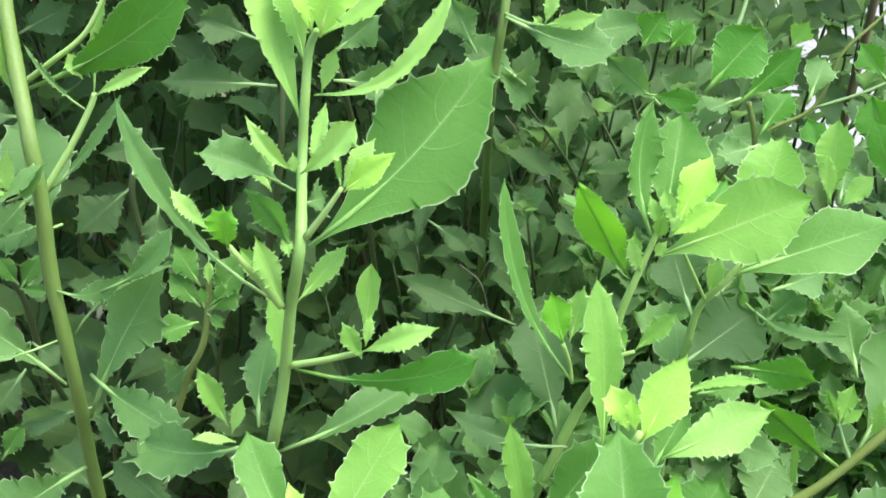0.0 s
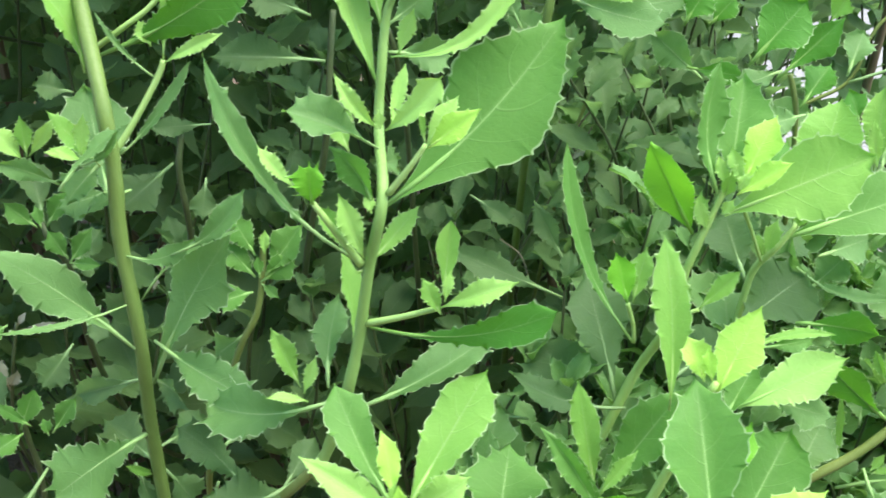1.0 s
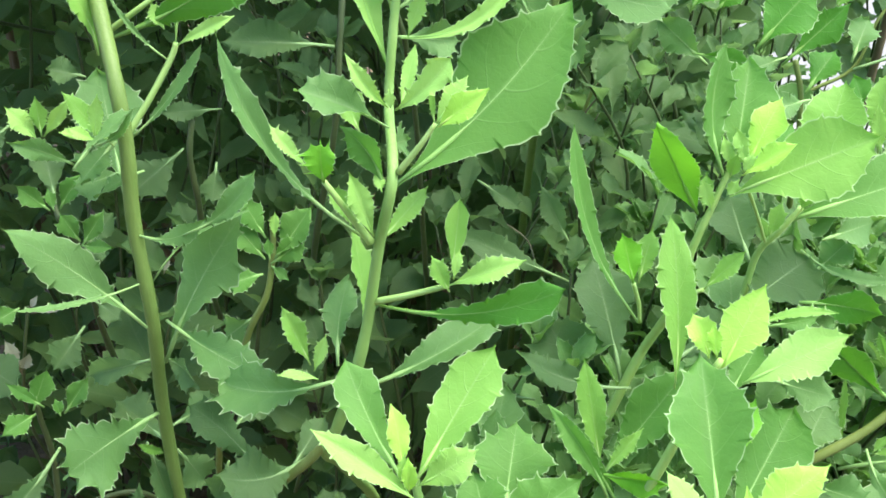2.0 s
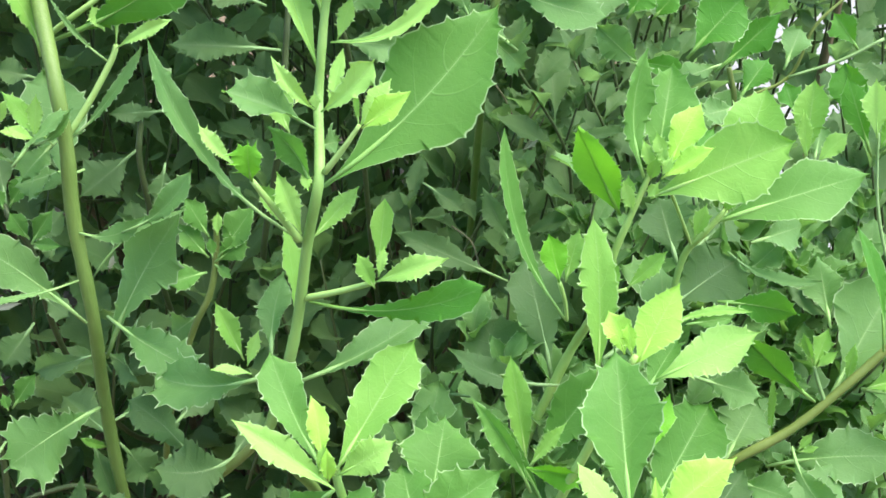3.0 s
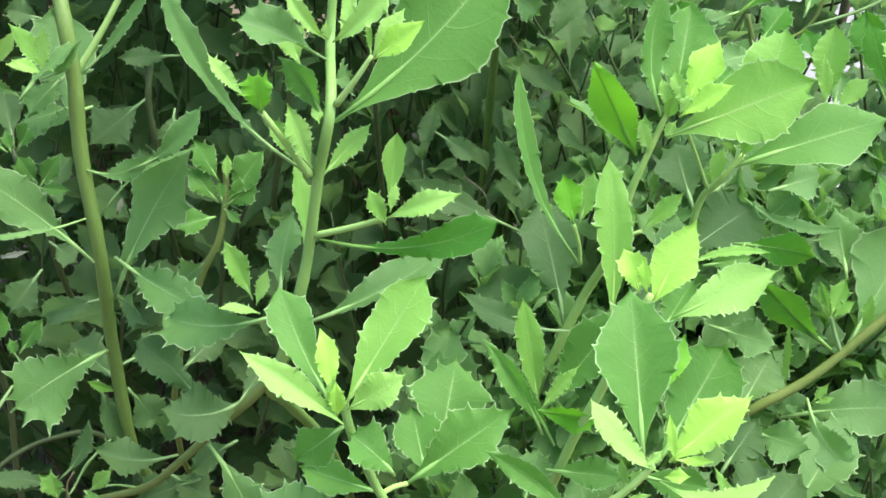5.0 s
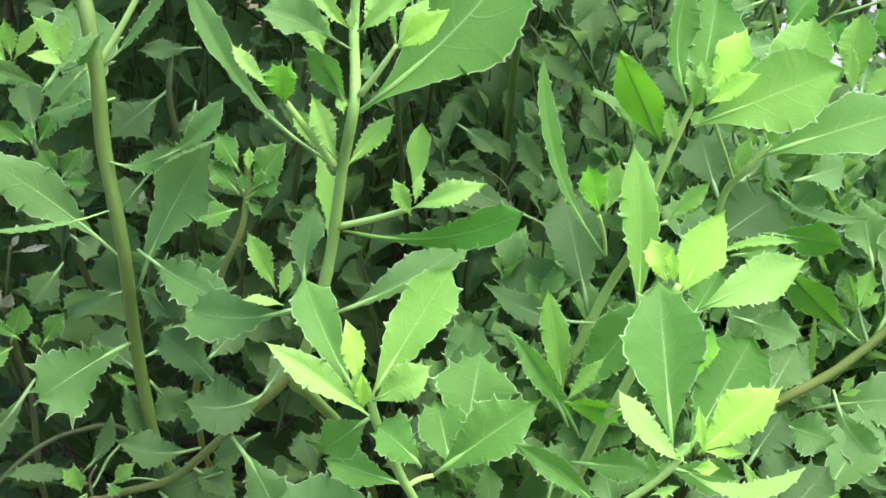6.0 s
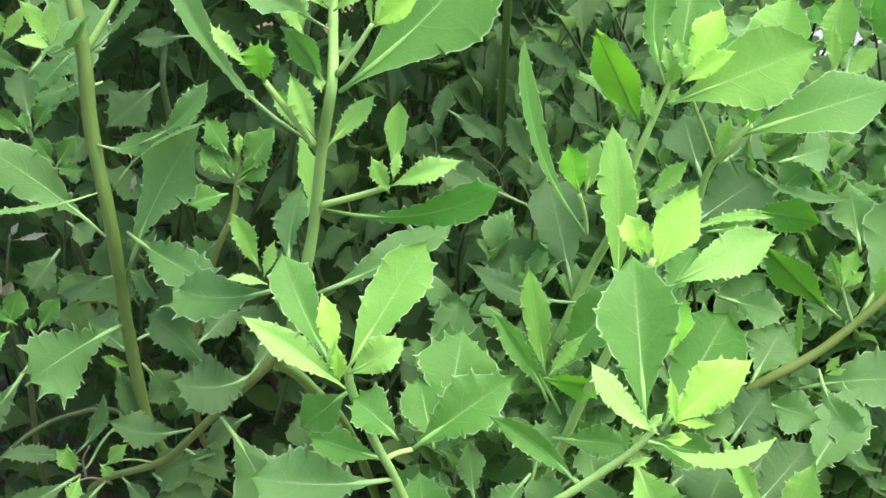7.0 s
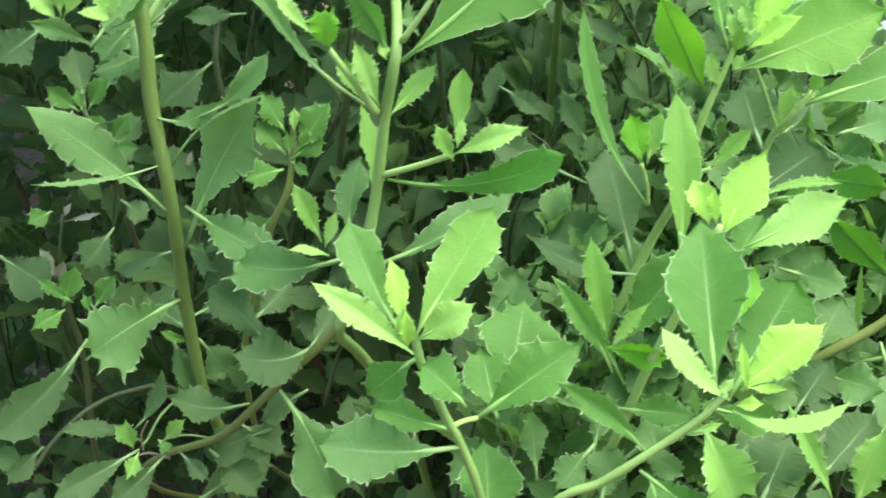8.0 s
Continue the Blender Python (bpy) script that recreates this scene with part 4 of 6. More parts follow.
leaf(low_shoot, (0.0483, 0.2623, 0.5102), (0.0687, 0.2653, 0.5032), 0.0107, (0.26, -0.90, 0.36), "grown", bend=0.063, fold=15)
leaf(low_shoot, (0.0892, 0.2738, 0.4666), (0.0752, 0.2836, 0.4941), 0.0062, (0.26, -0.86, 0.44), "fresh", bend=0.042, fold=22)
leaf(low_shoot, (0.0334, 0.2516, 0.4940), (0.0366, 0.2366, 0.4883), 0.0103, (-0.14, -0.38, 0.91), "grown", bend=0.065, fold=9)
leaf(low_shoot, (0.0206, 0.2794, 0.4833), (0.0095, 0.2681, 0.4755), 0.0102, (-0.05, -0.54, 0.84), "mature", bend=0.006, fold=22)
leaf(low_shoot, (0.0043, 0.2846, 0.4647), (0.0026, 0.2912, 0.4856), 0.0079, (0.24, -0.92, 0.31), "mature", bend=-0.005, fold=11)
leaf(low_shoot, (0.0315, 0.2717, 0.4888), (0.0448, 0.2721, 0.4783), 0.0081, (0.22, -0.94, 0.25), "mature", bend=0.001, fold=8)
leaf(low_shoot, (0.0682, 0.2753, 0.4617), (0.0792, 0.2912, 0.4772), 0.0199, (-0.15, -0.64, 0.76), "inner", bend=0.068, fold=15)
leaf(low_shoot, (0.0853, 0.2867, 0.4593), (0.1067, 0.3035, 0.4750), 0.0163, (-0.06, -0.64, 0.76), "inner", bend=0.022, fold=13)
leaf(low_shoot, (0.0835, 0.3098, 0.4687), (0.0970, 0.3236, 0.4804), 0.0145, (-0.22, -0.50, 0.84), "inner", bend=0.045, fold=10)
leaf(low_shoot, (-0.0043, 0.2948, 0.4534), (-0.0223, 0.3071, 0.4564), 0.0160, (-0.31, -0.63, 0.71), "mature", bend=0.04, fold=29)
leaf(low_shoot, (0.0228, 0.2811, 0.4569), (0.0283, 0.2949, 0.4694), 0.0138, (-0.20, -0.61, 0.76), "mature", bend=0.019, fold=29)
leaf(low_shoot, (0.0318, 0.3045, 0.4559), (0.0536, 0.3177, 0.4669), 0.0143, (-0.11, -0.64, 0.76), "mature", bend=0.03, fold=14)
leaf(low_shoot, (0.0222, 0.3089, 0.4541), (0.0278, 0.3232, 0.4678), 0.0105, (-0.11, -0.64, 0.76), "mature", bend=0.03, fold=14)
leaf(low_shoot, (0.0429, 0.2992, 0.4562), (0.0397, 0.3120, 0.4680), 0.0117, (-0.11, -0.64, 0.76), "mature", bend=0.03, fold=14)
leaf(low_shoot, (0.0613, 0.2997, 0.4560), (0.0815, 0.3132, 0.4676), 0.0170, (-0.11, -0.64, 0.76), "inner", bend=0.03, fold=14)

slanting_branch = shoot("slanting_branch", "slanting olive green branch with broad grey-green leaves")
stem(slanting_branch, "olive", .0014, .0019, (0.1654, 0.3631, 0.5188), (0.1559, 0.3625, 0.5078), (0.1384, 0.3580, 0.4900), (0.1204, 0.3542, 0.4735), (0.1020, 0.3528, 0.4610), (0.0881, 0.3551, 0.4449), (0.0708, 0.3568, 0.4079), (0.0569, 0.3771, 0.3591), (0.0455, 0.4323, 0.2807), (0.0409, 0.5323, 0.1607), (0.0364, 0.5723, -0.0100))
leaf(slanting_branch, (0.1337, 0.3610, 0.4804), (0.1605, 0.3902, 0.5114), 0.0303, (0.02, -0.74, 0.68), "mature", bend=-0.015, fold=25, spine=0.96)
twig(slanting_branch, .0008, .0006, (0.1316, 0.3565, 0.4825), (0.1284, 0.3574, 0.4901), (0.1262, 0.3589, 0.4966), age="inner")
leaf(slanting_branch, (0.1262, 0.3589, 0.4966), (0.1311, 0.3651, 0.5076), 0.0061, (-0.30, -0.76, 0.57), "fresh", bend=-0.016, fold=19, teeth=2)
leaf(slanting_branch, (0.1262, 0.3570, 0.4974), (0.1323, 0.3570, 0.5036), 0.0041, (-0.60, -0.53, 0.60), "fresh", bend=0.027, fold=14, teeth=2)
leaf(slanting_branch, (0.1258, 0.3594, 0.4976), (0.1213, 0.3602, 0.5089), 0.0038, (-0.23, -0.97, -0.03), "fresh", bend=-0.014, fold=28, teeth=4)
leaf(slanting_branch, (0.1135, 0.3538, 0.4575), (0.1583, 0.3473, 0.4668), 0.0196, (-0.24, -0.70, 0.67), "mature", bend=0.0665, sway=0.0299, fold=7)
leaf(slanting_branch, (0.1200, 0.3493, 0.4699), (0.1331, 0.3291, 0.4549), 0.0119, (-0.37, -0.69, 0.62), "mature", bend=-0.00851, sway=-0.0998, fold=16)
leaf(slanting_branch, (0.1220, 0.3486, 0.4686), (0.1264, 0.3498, 0.4749), 0.0031, (-0.26, -0.89, 0.36), "fresh", bend=0.003, fold=16, teeth=2)
leaf(slanting_branch, (0.1226, 0.3484, 0.4682), (0.1280, 0.3475, 0.4709), 0.0023, (-0.38, -0.76, 0.53), "fresh", bend=-0.015, fold=7, teeth=2)
leaf(slanting_branch, (0.1481, 0.3571, 0.5038), (0.1380, 0.3736, 0.5425), 0.0070, (0.54, -0.72, 0.45), "dark", bend=0.042, sway=-0.0386, fold=18)
leaf(slanting_branch, (0.1439, 0.3897, 0.5606), (0.1343, 0.3985, 0.5859), 0.0109, (-0.23, -0.94, 0.24), "dark", bend=0.028, fold=8, teeth=4)
leaf(slanting_branch, (0.1424, 0.3839, 0.5705), (0.1406, 0.3885, 0.5887), 0.0088, (-0.33, -0.92, 0.21), "young", bend=-0.01, fold=19, teeth=4)
leaf(slanting_branch, (0.1414, 0.3509, 0.4930), (0.1602, 0.3452, 0.5034), 0.0119, (-0.53, -0.49, 0.69), "fresh", bend=0.034, fold=27)
leaf(slanting_branch, (0.1437, 0.3591, 0.4872), (0.1641, 0.3487, 0.4895), 0.0173, (-0.44, -0.76, 0.47), "mature", bend=-0.018, fold=19)
leaf(slanting_branch, (0.1389, 0.3599, 0.4885), (0.1401, 0.3624, 0.5030), 0.0039, (-0.43, -0.88, 0.19), "fresh", bend=0.031, fold=15)
leaf(slanting_branch, (0.1450, 0.3866, 0.5652), (0.1525, 0.3875, 0.5770), 0.0113, (-0.50, -0.78, 0.38), "fresh", bend=0.045, fold=28)
leaf(slanting_branch, (0.0873, 0.2503, 0.4860), (0.0938, 0.2571, 0.5062), 0.0107, (-0.33, -0.86, 0.39), "fresh", bend=0.02, fold=26, teeth=4)
leaf(slanting_branch, (0.1422, 0.3947, 0.4889), (0.1409, 0.4157, 0.5054), 0.0167, (-0.39, -0.58, 0.71), "mature", bend=-0.01, fold=13)
leaf(slanting_branch, (0.1251, 0.3723, 0.4697), (0.1271, 0.3783, 0.4803), 0.0123, (-0.42, -0.75, 0.51), "mature", bend=0.05, fold=26)
leaf(slanting_branch, (0.0987, 0.3544, 0.4584), (0.1129, 0.3733, 0.4714), 0.0200, (-0.01, -0.56, 0.83), "mature", bend=-0.008, fold=8)
leaf(slanting_branch, (0.1171, 0.3643, 0.4557), (0.1164, 0.3701, 0.4859), 0.0024, (-0.33, -0.93, 0.17), "fresh", bend=-0.012, fold=16)
twig(slanting_branch, .0007, .0005, (0.1601, 0.3694, 0.5054), (0.1523, 0.3819, 0.5271), (0.1476, 0.3871, 0.5461), (0.1463, 0.3949, 0.5697), age="inner")
leaf(slanting_branch, (0.0844, 0.3079, 0.4489), (0.1056, 0.3260, 0.4583), 0.0197, (-0.11, -0.64, 0.76), "inner", bend=0.03, fold=14)
leaf(slanting_branch, (0.1085, 0.3161, 0.4417), (0.1359, 0.3478, 0.4638), 0.0210, (-0.11, -0.64, 0.76), "mature", bend=0.03, fold=14)
leaf(slanting_branch, (0.0980, 0.3592, 0.4558), (0.0848, 0.3783, 0.4688), 0.0160, (-0.11, -0.64, 0.76), "inner", bend=0.03, fold=14)
leaf(slanting_branch, (0.1019, 0.3604, 0.4575), (0.1192, 0.3793, 0.4685), 0.0132, (-0.11, -0.64, 0.76), "mature", bend=0.03, fold=14)

back_branch = shoot("back_branch", "slender branch with rounded dark green toothed leaves")
stem(back_branch, "moss", .0016, .0016, (0.0229, 0.4606, 0.6189), (0.0205, 0.4507, 0.6023), (0.0180, 0.4475, 0.5872), (0.0157, 0.4523, 0.5659), (0.0130, 0.4979, 0.4859), (0.0087, 0.5284, 0.3802), (0.0074, 0.5565, 0.3297), (0.0064, 0.6180, 0.2497), (0.0057, 0.7180, 0.1297), (0.0051, 0.7580, -0.0100))
leaf(back_branch, (0.0259, 0.4266, 0.4888), (-0.0174, 0.4274, 0.5102), 0.0114, (0.24, -0.82, 0.52), "inner", bend=0.002, fold=7)
leaf(back_branch, (0.0207, 0.4421, 0.6035), (0.0573, 0.4305, 0.5953), 0.0156, (-0.08, -0.73, 0.68), "mature", bend=-0.0297, sway=-0.0376, fold=11)
twig(back_branch, .0008, .0006, (0.0199, 0.4505, 0.6020), (0.0273, 0.4413, 0.6017), (0.0332, 0.4371, 0.6021), age="inner")
leaf(back_branch, (0.0332, 0.4371, 0.6021), (0.0514, 0.4335, 0.6068), 0.0060, (-0.25, -0.93, 0.27), "young", bend=0.014, fold=8, teeth=4)
leaf(back_branch, (0.0338, 0.4375, 0.6027), (0.0373, 0.4392, 0.6132), 0.0049, (-0.14, -0.97, 0.20), "young", bend=0.008, fold=24, teeth=3)
leaf(back_branch, (0.0328, 0.4373, 0.6024), (0.0299, 0.4366, 0.6054), 0.0030, (0.35, -0.93, 0.14), "young", bend=0.061, fold=22, teeth=2)
leaf(back_branch, (0.0329, 0.4554, 0.5898), (0.0710, 0.4593, 0.5942), 0.0147, (0.02, -0.81, 0.59), "mature", bend=0.032, fold=17)
leaf(back_branch, (0.0161, 0.4595, 0.5780), (0.0306, 0.4629, 0.5632), 0.0149, (0.48, -0.83, 0.28), "mature", bend=0.039, fold=29)
leaf(back_branch, (0.0678, 0.4542, 0.5857), (0.0762, 0.4566, 0.5992), 0.0153, (-0.36, -0.85, 0.38), "dark", bend=0.043, fold=12, teeth=5)
leaf(back_branch, (0.0780, 0.4591, 0.5837), (0.0868, 0.4599, 0.5942), 0.0116, (-0.42, -0.81, 0.41), "dark", bend=0.014, fold=9, teeth=5)
leaf(back_branch, (0.0706, 0.4561, 0.5690), (0.0907, 0.4501, 0.5676), 0.0090, (-0.26, -0.93, 0.25), "dark", bend=-0.005, fold=12, teeth=3)
leaf(back_branch, (0.0282, 0.4567, 0.5726), (0.0059, 0.4749, 0.5850), 0.0125, (-0.18, -0.69, 0.70), "mature", bend=0.006, fold=8)

upper_branch = shoot("upper_branch", "thin arching branch with round dark green leaves")
stem(upper_branch, "olive", .0005, .0009, (0.1670, 0.4913, 0.6034), (0.1619, 0.4875, 0.5875), (0.1470, 0.4839, 0.5724), (0.1389, 0.4827, 0.5512), (0.1173, 0.4842, 0.5352), (0.0971, 0.4999, 0.4843), (0.0879, 0.4981, 0.4030), (0.0841, 0.5163, 0.3513), (0.0811, 0.5697, 0.2705), (0.0730, 0.6697, 0.1505), (0.0649, 0.7097, -0.0100))
leaf(upper_branch, (0.0864, 0.4286, 0.5805), (0.1054, 0.4354, 0.6009), 0.0224, (-0.31, -0.77, 0.55), "dark", bend=0.03, fold=7, teeth=6)
leaf(upper_branch, (0.0986, 0.4357, 0.5723), (0.1210, 0.4423, 0.5920), 0.0129, (-0.02, -0.94, 0.34), "dark", bend=-0.008, fold=15)
leaf(upper_branch, (0.1275, 0.4285, 0.5584), (0.1241, 0.4343, 0.5685), 0.0109, (0.04, -0.86, 0.51), "dark", bend=0.065, fold=21, teeth=2)
leaf(upper_branch, (0.1240, 0.3976, 0.5555), (0.1265, 0.4070, 0.5811), 0.0124, (-0.34, -0.87, 0.35), "fresh", bend=0.019, fold=15, teeth=6)
leaf(upper_branch, (0.1235, 0.3932, 0.5579), (0.1213, 0.3969, 0.5741), 0.0048, (-0.24, -0.95, 0.18), "young", bend=-0.019, fold=20, teeth=4)
leaf(upper_branch, (0.1271, 0.3929, 0.5572), (0.1359, 0.3936, 0.5675), 0.0071, (-0.54, -0.69, 0.49), "young", bend=0.045, fold=8, teeth=3)
leaf(upper_branch, (0.1208, 0.4561, 0.5859), (0.1259, 0.4562, 0.5956), 0.0083, (-0.42, -0.88, 0.23), "fresh", bend=-0.005, fold=23, teeth=4)
leaf(upper_branch, (0.1543, 0.4509, 0.5751), (0.1455, 0.4574, 0.5867), 0.0123, (-0.21, -0.91, 0.35), "dark", bend=0.064, fold=25, teeth=4)
leaf(upper_branch, (0.1546, 0.4354, 0.5487), (0.1493, 0.4483, 0.5709), 0.0160, (-0.42, -0.82, 0.38), "dark", bend=0.009, fold=28, teeth=4)
leaf(upper_branch, (0.0791, 0.4306, 0.5450), (0.1069, 0.4493, 0.5555), 0.0128, (0.19, -0.68, 0.71), "mature", bend=0.019, fold=17)
leaf(upper_branch, (0.0921, 0.4660, 0.5453), (0.1216, 0.4667, 0.5447), 0.0117, (0.03, -0.77, 0.64), "mature", bend=0.064, fold=19)
twig(upper_branch, .0009, .0007, (0.1030, 0.4677, 0.5869), (0.1061, 0.4719, 0.5938), (0.1091, 0.4771, 0.6024), age="inner")
twig(upper_branch, .0007, .0006, (0.1710, 0.4725, 0.5713), (0.1559, 0.4726, 0.5625), (0.1363, 0.4733, 0.5550), age="inner")
leaf(upper_branch, (0.1081, 0.4359, 0.5613), (0.1206, 0.4481, 0.5727), 0.0129, (-0.01, -0.50, 0.87), "dark")
leaf(upper_branch, (0.1263, 0.4460, 0.5691), (0.1339, 0.4584, 0.5808), 0.0122, (-0.01, -0.50, 0.87), "mature")
leaf(upper_branch, (0.1331, 0.4154, 0.5461), (0.1372, 0.4263, 0.5551), 0.0102, (-0.01, -0.50, 0.87), "mature")

fresh_sprout = shoot("fresh_sprout", "small sprout with fresh green leaves inside the shrub")
stem(fresh_sprout, "olive", .0010, .0014, (-0.0805, 0.4013, 0.5315), (-0.0814, 0.3985, 0.5173), (-0.0843, 0.3954, 0.5029), (-0.0924, 0.3963, 0.4858), (-0.1056, 0.4003, 0.4454), (-0.1157, 0.4222, 0.3952), (-0.1241, 0.4787, 0.3157), (-0.1117, 0.5787, 0.1957), (-0.0993, 0.6187, -0.0100))
leaf(fresh_sprout, (-0.0831, 0.3974, 0.5254), (-0.0905, 0.3997, 0.5397), 0.0091, (0.48, -0.79, 0.37), "grown", bend=0.018, fold=7, teeth=4)
leaf(fresh_sprout, (-0.0798, 0.3941, 0.5192), (-0.0670, 0.3992, 0.5363), 0.0124, (-0.30, -0.83, 0.47), "grown", bend=-0.017, fold=20, teeth=4)
leaf(fresh_sprout, (-0.0837, 0.3962, 0.5176), (-0.0935, 0.3992, 0.5295), 0.0088, (0.27, -0.86, 0.44), "grown", bend=0.059, fold=15, teeth=4)
leaf(fresh_sprout, (-0.0815, 0.3946, 0.5166), (-0.0693, 0.3952, 0.5260), 0.0100, (-0.08, -0.98, 0.18), "grown", bend=0.005, fold=11, teeth=4)
leaf(fresh_sprout, (-0.0796, 0.3953, 0.5273), (-0.0791, 0.3976, 0.5349), 0.0036, (0.04, -0.96, 0.29), "young", bend=0.012, fold=24, teeth=2)
leaf(fresh_sprout, (-0.0812, 0.3911, 0.5206), (-0.0816, 0.3930, 0.5276), 0.0036, (0.12, -0.96, 0.26), "grown", bend=0.012, fold=12, teeth=2)
leaf(fresh_sprout, (-0.0847, 0.3952, 0.5122), (-0.0975, 0.3881, 0.5115), 0.0108, (0.28, -0.58, 0.77), "grown", bend=0.056, fold=26, teeth=3)
leaf(fresh_sprout, (-0.0820, 0.3969, 0.5147), (-0.0760, 0.3946, 0.5102), 0.0037, (0.17, -0.76, 0.62), "grown", bend=0.016, fold=9, teeth=2)
leaf(fresh_sprout, (-0.0908, 0.4040, 0.4886), (-0.1034, 0.4076, 0.4767), 0.0133, (-0.50, -0.82, 0.28), "mature", bend=0.024, fold=7)

withered_shoot = shoot("withered_shoot", "half-dead twiggy shoot with withered pale leaf remains")
stem(withered_shoot, "olive", .0007, .0010, (0.0463, 0.5116, 0.5464), (0.0375, 0.5088, 0.5225), (0.0308, 0.5056, 0.4978), (0.0244, 0.5199, 0.4437), (0.0206, 0.5472, 0.3931), (0.0176, 0.6081, 0.3132), (0.0158, 0.7081, 0.1932), (0.0140, 0.7481, -0.0100))
twig(withered_shoot, .0005, .0003, (0.0342, 0.5084, 0.5123), (0.0270, 0.5069, 0.5299), (0.0223, 0.5058, 0.5380), age="withered")
twig(withered_shoot, .0005, .0003, (0.0352, 0.5064, 0.5185), (0.0419, 0.5067, 0.5286), (0.0485, 0.5041, 0.5336), age="withered")
twig(withered_shoot, .0004, .0003, (0.0308, 0.5080, 0.5019), (0.0387, 0.5041, 0.5145), (0.0431, 0.5038, 0.5236), age="withered")
twig(withered_shoot, .0004, .0003, (0.0411, 0.5130, 0.5294), (0.0501, 0.5157, 0.5433), (0.0577, 0.5084, 0.5403), age="withered")
twig(withered_shoot, .0004, .0003, (0.0037, 0.4638, 0.4932), (0.0118, 0.4560, 0.4897), (0.0151, 0.4459, 0.4823), age="withered")
leaf(withered_shoot, (0.0328, 0.5004, 0.5085), (0.0407, 0.4997, 0.5167), 0.0028, (-0.24, -0.96, 0.15), "withered", bend=-0.011, fold=23, teeth=2)

fading_sprout = shoot("fading_sprout", "dying sprout with pale withered leaves near the ground")
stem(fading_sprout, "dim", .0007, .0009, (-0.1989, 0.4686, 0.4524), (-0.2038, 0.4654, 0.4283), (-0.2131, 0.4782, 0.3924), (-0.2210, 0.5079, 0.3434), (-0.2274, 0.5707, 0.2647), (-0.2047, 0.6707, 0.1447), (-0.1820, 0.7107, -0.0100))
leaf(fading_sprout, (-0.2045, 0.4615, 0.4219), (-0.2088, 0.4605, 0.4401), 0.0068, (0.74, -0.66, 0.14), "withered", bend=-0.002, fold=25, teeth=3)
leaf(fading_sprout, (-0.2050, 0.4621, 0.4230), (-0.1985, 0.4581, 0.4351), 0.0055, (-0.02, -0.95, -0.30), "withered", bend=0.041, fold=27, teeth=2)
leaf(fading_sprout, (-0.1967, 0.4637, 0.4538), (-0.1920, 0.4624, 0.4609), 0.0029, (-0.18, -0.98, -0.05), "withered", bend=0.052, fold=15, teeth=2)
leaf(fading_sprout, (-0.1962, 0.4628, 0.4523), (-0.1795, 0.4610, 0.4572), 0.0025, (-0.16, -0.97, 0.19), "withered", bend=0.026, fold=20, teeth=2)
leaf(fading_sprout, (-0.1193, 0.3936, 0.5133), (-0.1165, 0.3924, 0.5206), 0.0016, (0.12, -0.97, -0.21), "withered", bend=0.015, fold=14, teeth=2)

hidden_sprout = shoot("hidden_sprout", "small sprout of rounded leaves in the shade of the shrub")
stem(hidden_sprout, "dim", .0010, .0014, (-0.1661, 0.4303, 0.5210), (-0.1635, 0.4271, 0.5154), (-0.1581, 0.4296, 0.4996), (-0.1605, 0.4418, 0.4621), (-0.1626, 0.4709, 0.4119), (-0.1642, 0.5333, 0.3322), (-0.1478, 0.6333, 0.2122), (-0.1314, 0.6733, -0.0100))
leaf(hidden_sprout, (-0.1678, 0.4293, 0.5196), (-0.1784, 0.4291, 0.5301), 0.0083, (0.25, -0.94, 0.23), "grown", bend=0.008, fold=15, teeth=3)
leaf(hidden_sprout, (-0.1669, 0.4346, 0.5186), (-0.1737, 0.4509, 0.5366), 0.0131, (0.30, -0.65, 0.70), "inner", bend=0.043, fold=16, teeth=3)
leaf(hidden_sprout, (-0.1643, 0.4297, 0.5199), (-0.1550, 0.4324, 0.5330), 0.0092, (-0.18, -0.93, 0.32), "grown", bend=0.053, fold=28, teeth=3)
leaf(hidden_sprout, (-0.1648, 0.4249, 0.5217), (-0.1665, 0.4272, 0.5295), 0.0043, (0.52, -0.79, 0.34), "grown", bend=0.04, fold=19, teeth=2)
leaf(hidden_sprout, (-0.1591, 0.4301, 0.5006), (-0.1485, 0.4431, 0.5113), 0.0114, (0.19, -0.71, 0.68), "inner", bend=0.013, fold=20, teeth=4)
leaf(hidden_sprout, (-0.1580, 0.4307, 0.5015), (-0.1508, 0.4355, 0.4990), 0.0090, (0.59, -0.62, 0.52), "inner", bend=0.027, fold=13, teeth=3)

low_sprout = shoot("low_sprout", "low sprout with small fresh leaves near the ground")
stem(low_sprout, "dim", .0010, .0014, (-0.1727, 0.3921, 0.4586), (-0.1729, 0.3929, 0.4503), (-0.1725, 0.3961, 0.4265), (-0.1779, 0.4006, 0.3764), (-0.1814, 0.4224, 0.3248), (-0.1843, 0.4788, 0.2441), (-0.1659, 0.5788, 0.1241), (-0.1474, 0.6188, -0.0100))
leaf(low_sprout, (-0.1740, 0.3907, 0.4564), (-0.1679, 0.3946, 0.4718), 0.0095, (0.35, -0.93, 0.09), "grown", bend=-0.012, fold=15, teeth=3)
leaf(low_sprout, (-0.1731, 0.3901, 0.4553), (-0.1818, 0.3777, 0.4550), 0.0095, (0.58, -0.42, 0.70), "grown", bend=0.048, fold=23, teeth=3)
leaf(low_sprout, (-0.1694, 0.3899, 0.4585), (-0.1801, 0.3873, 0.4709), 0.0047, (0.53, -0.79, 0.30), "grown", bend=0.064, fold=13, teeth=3)
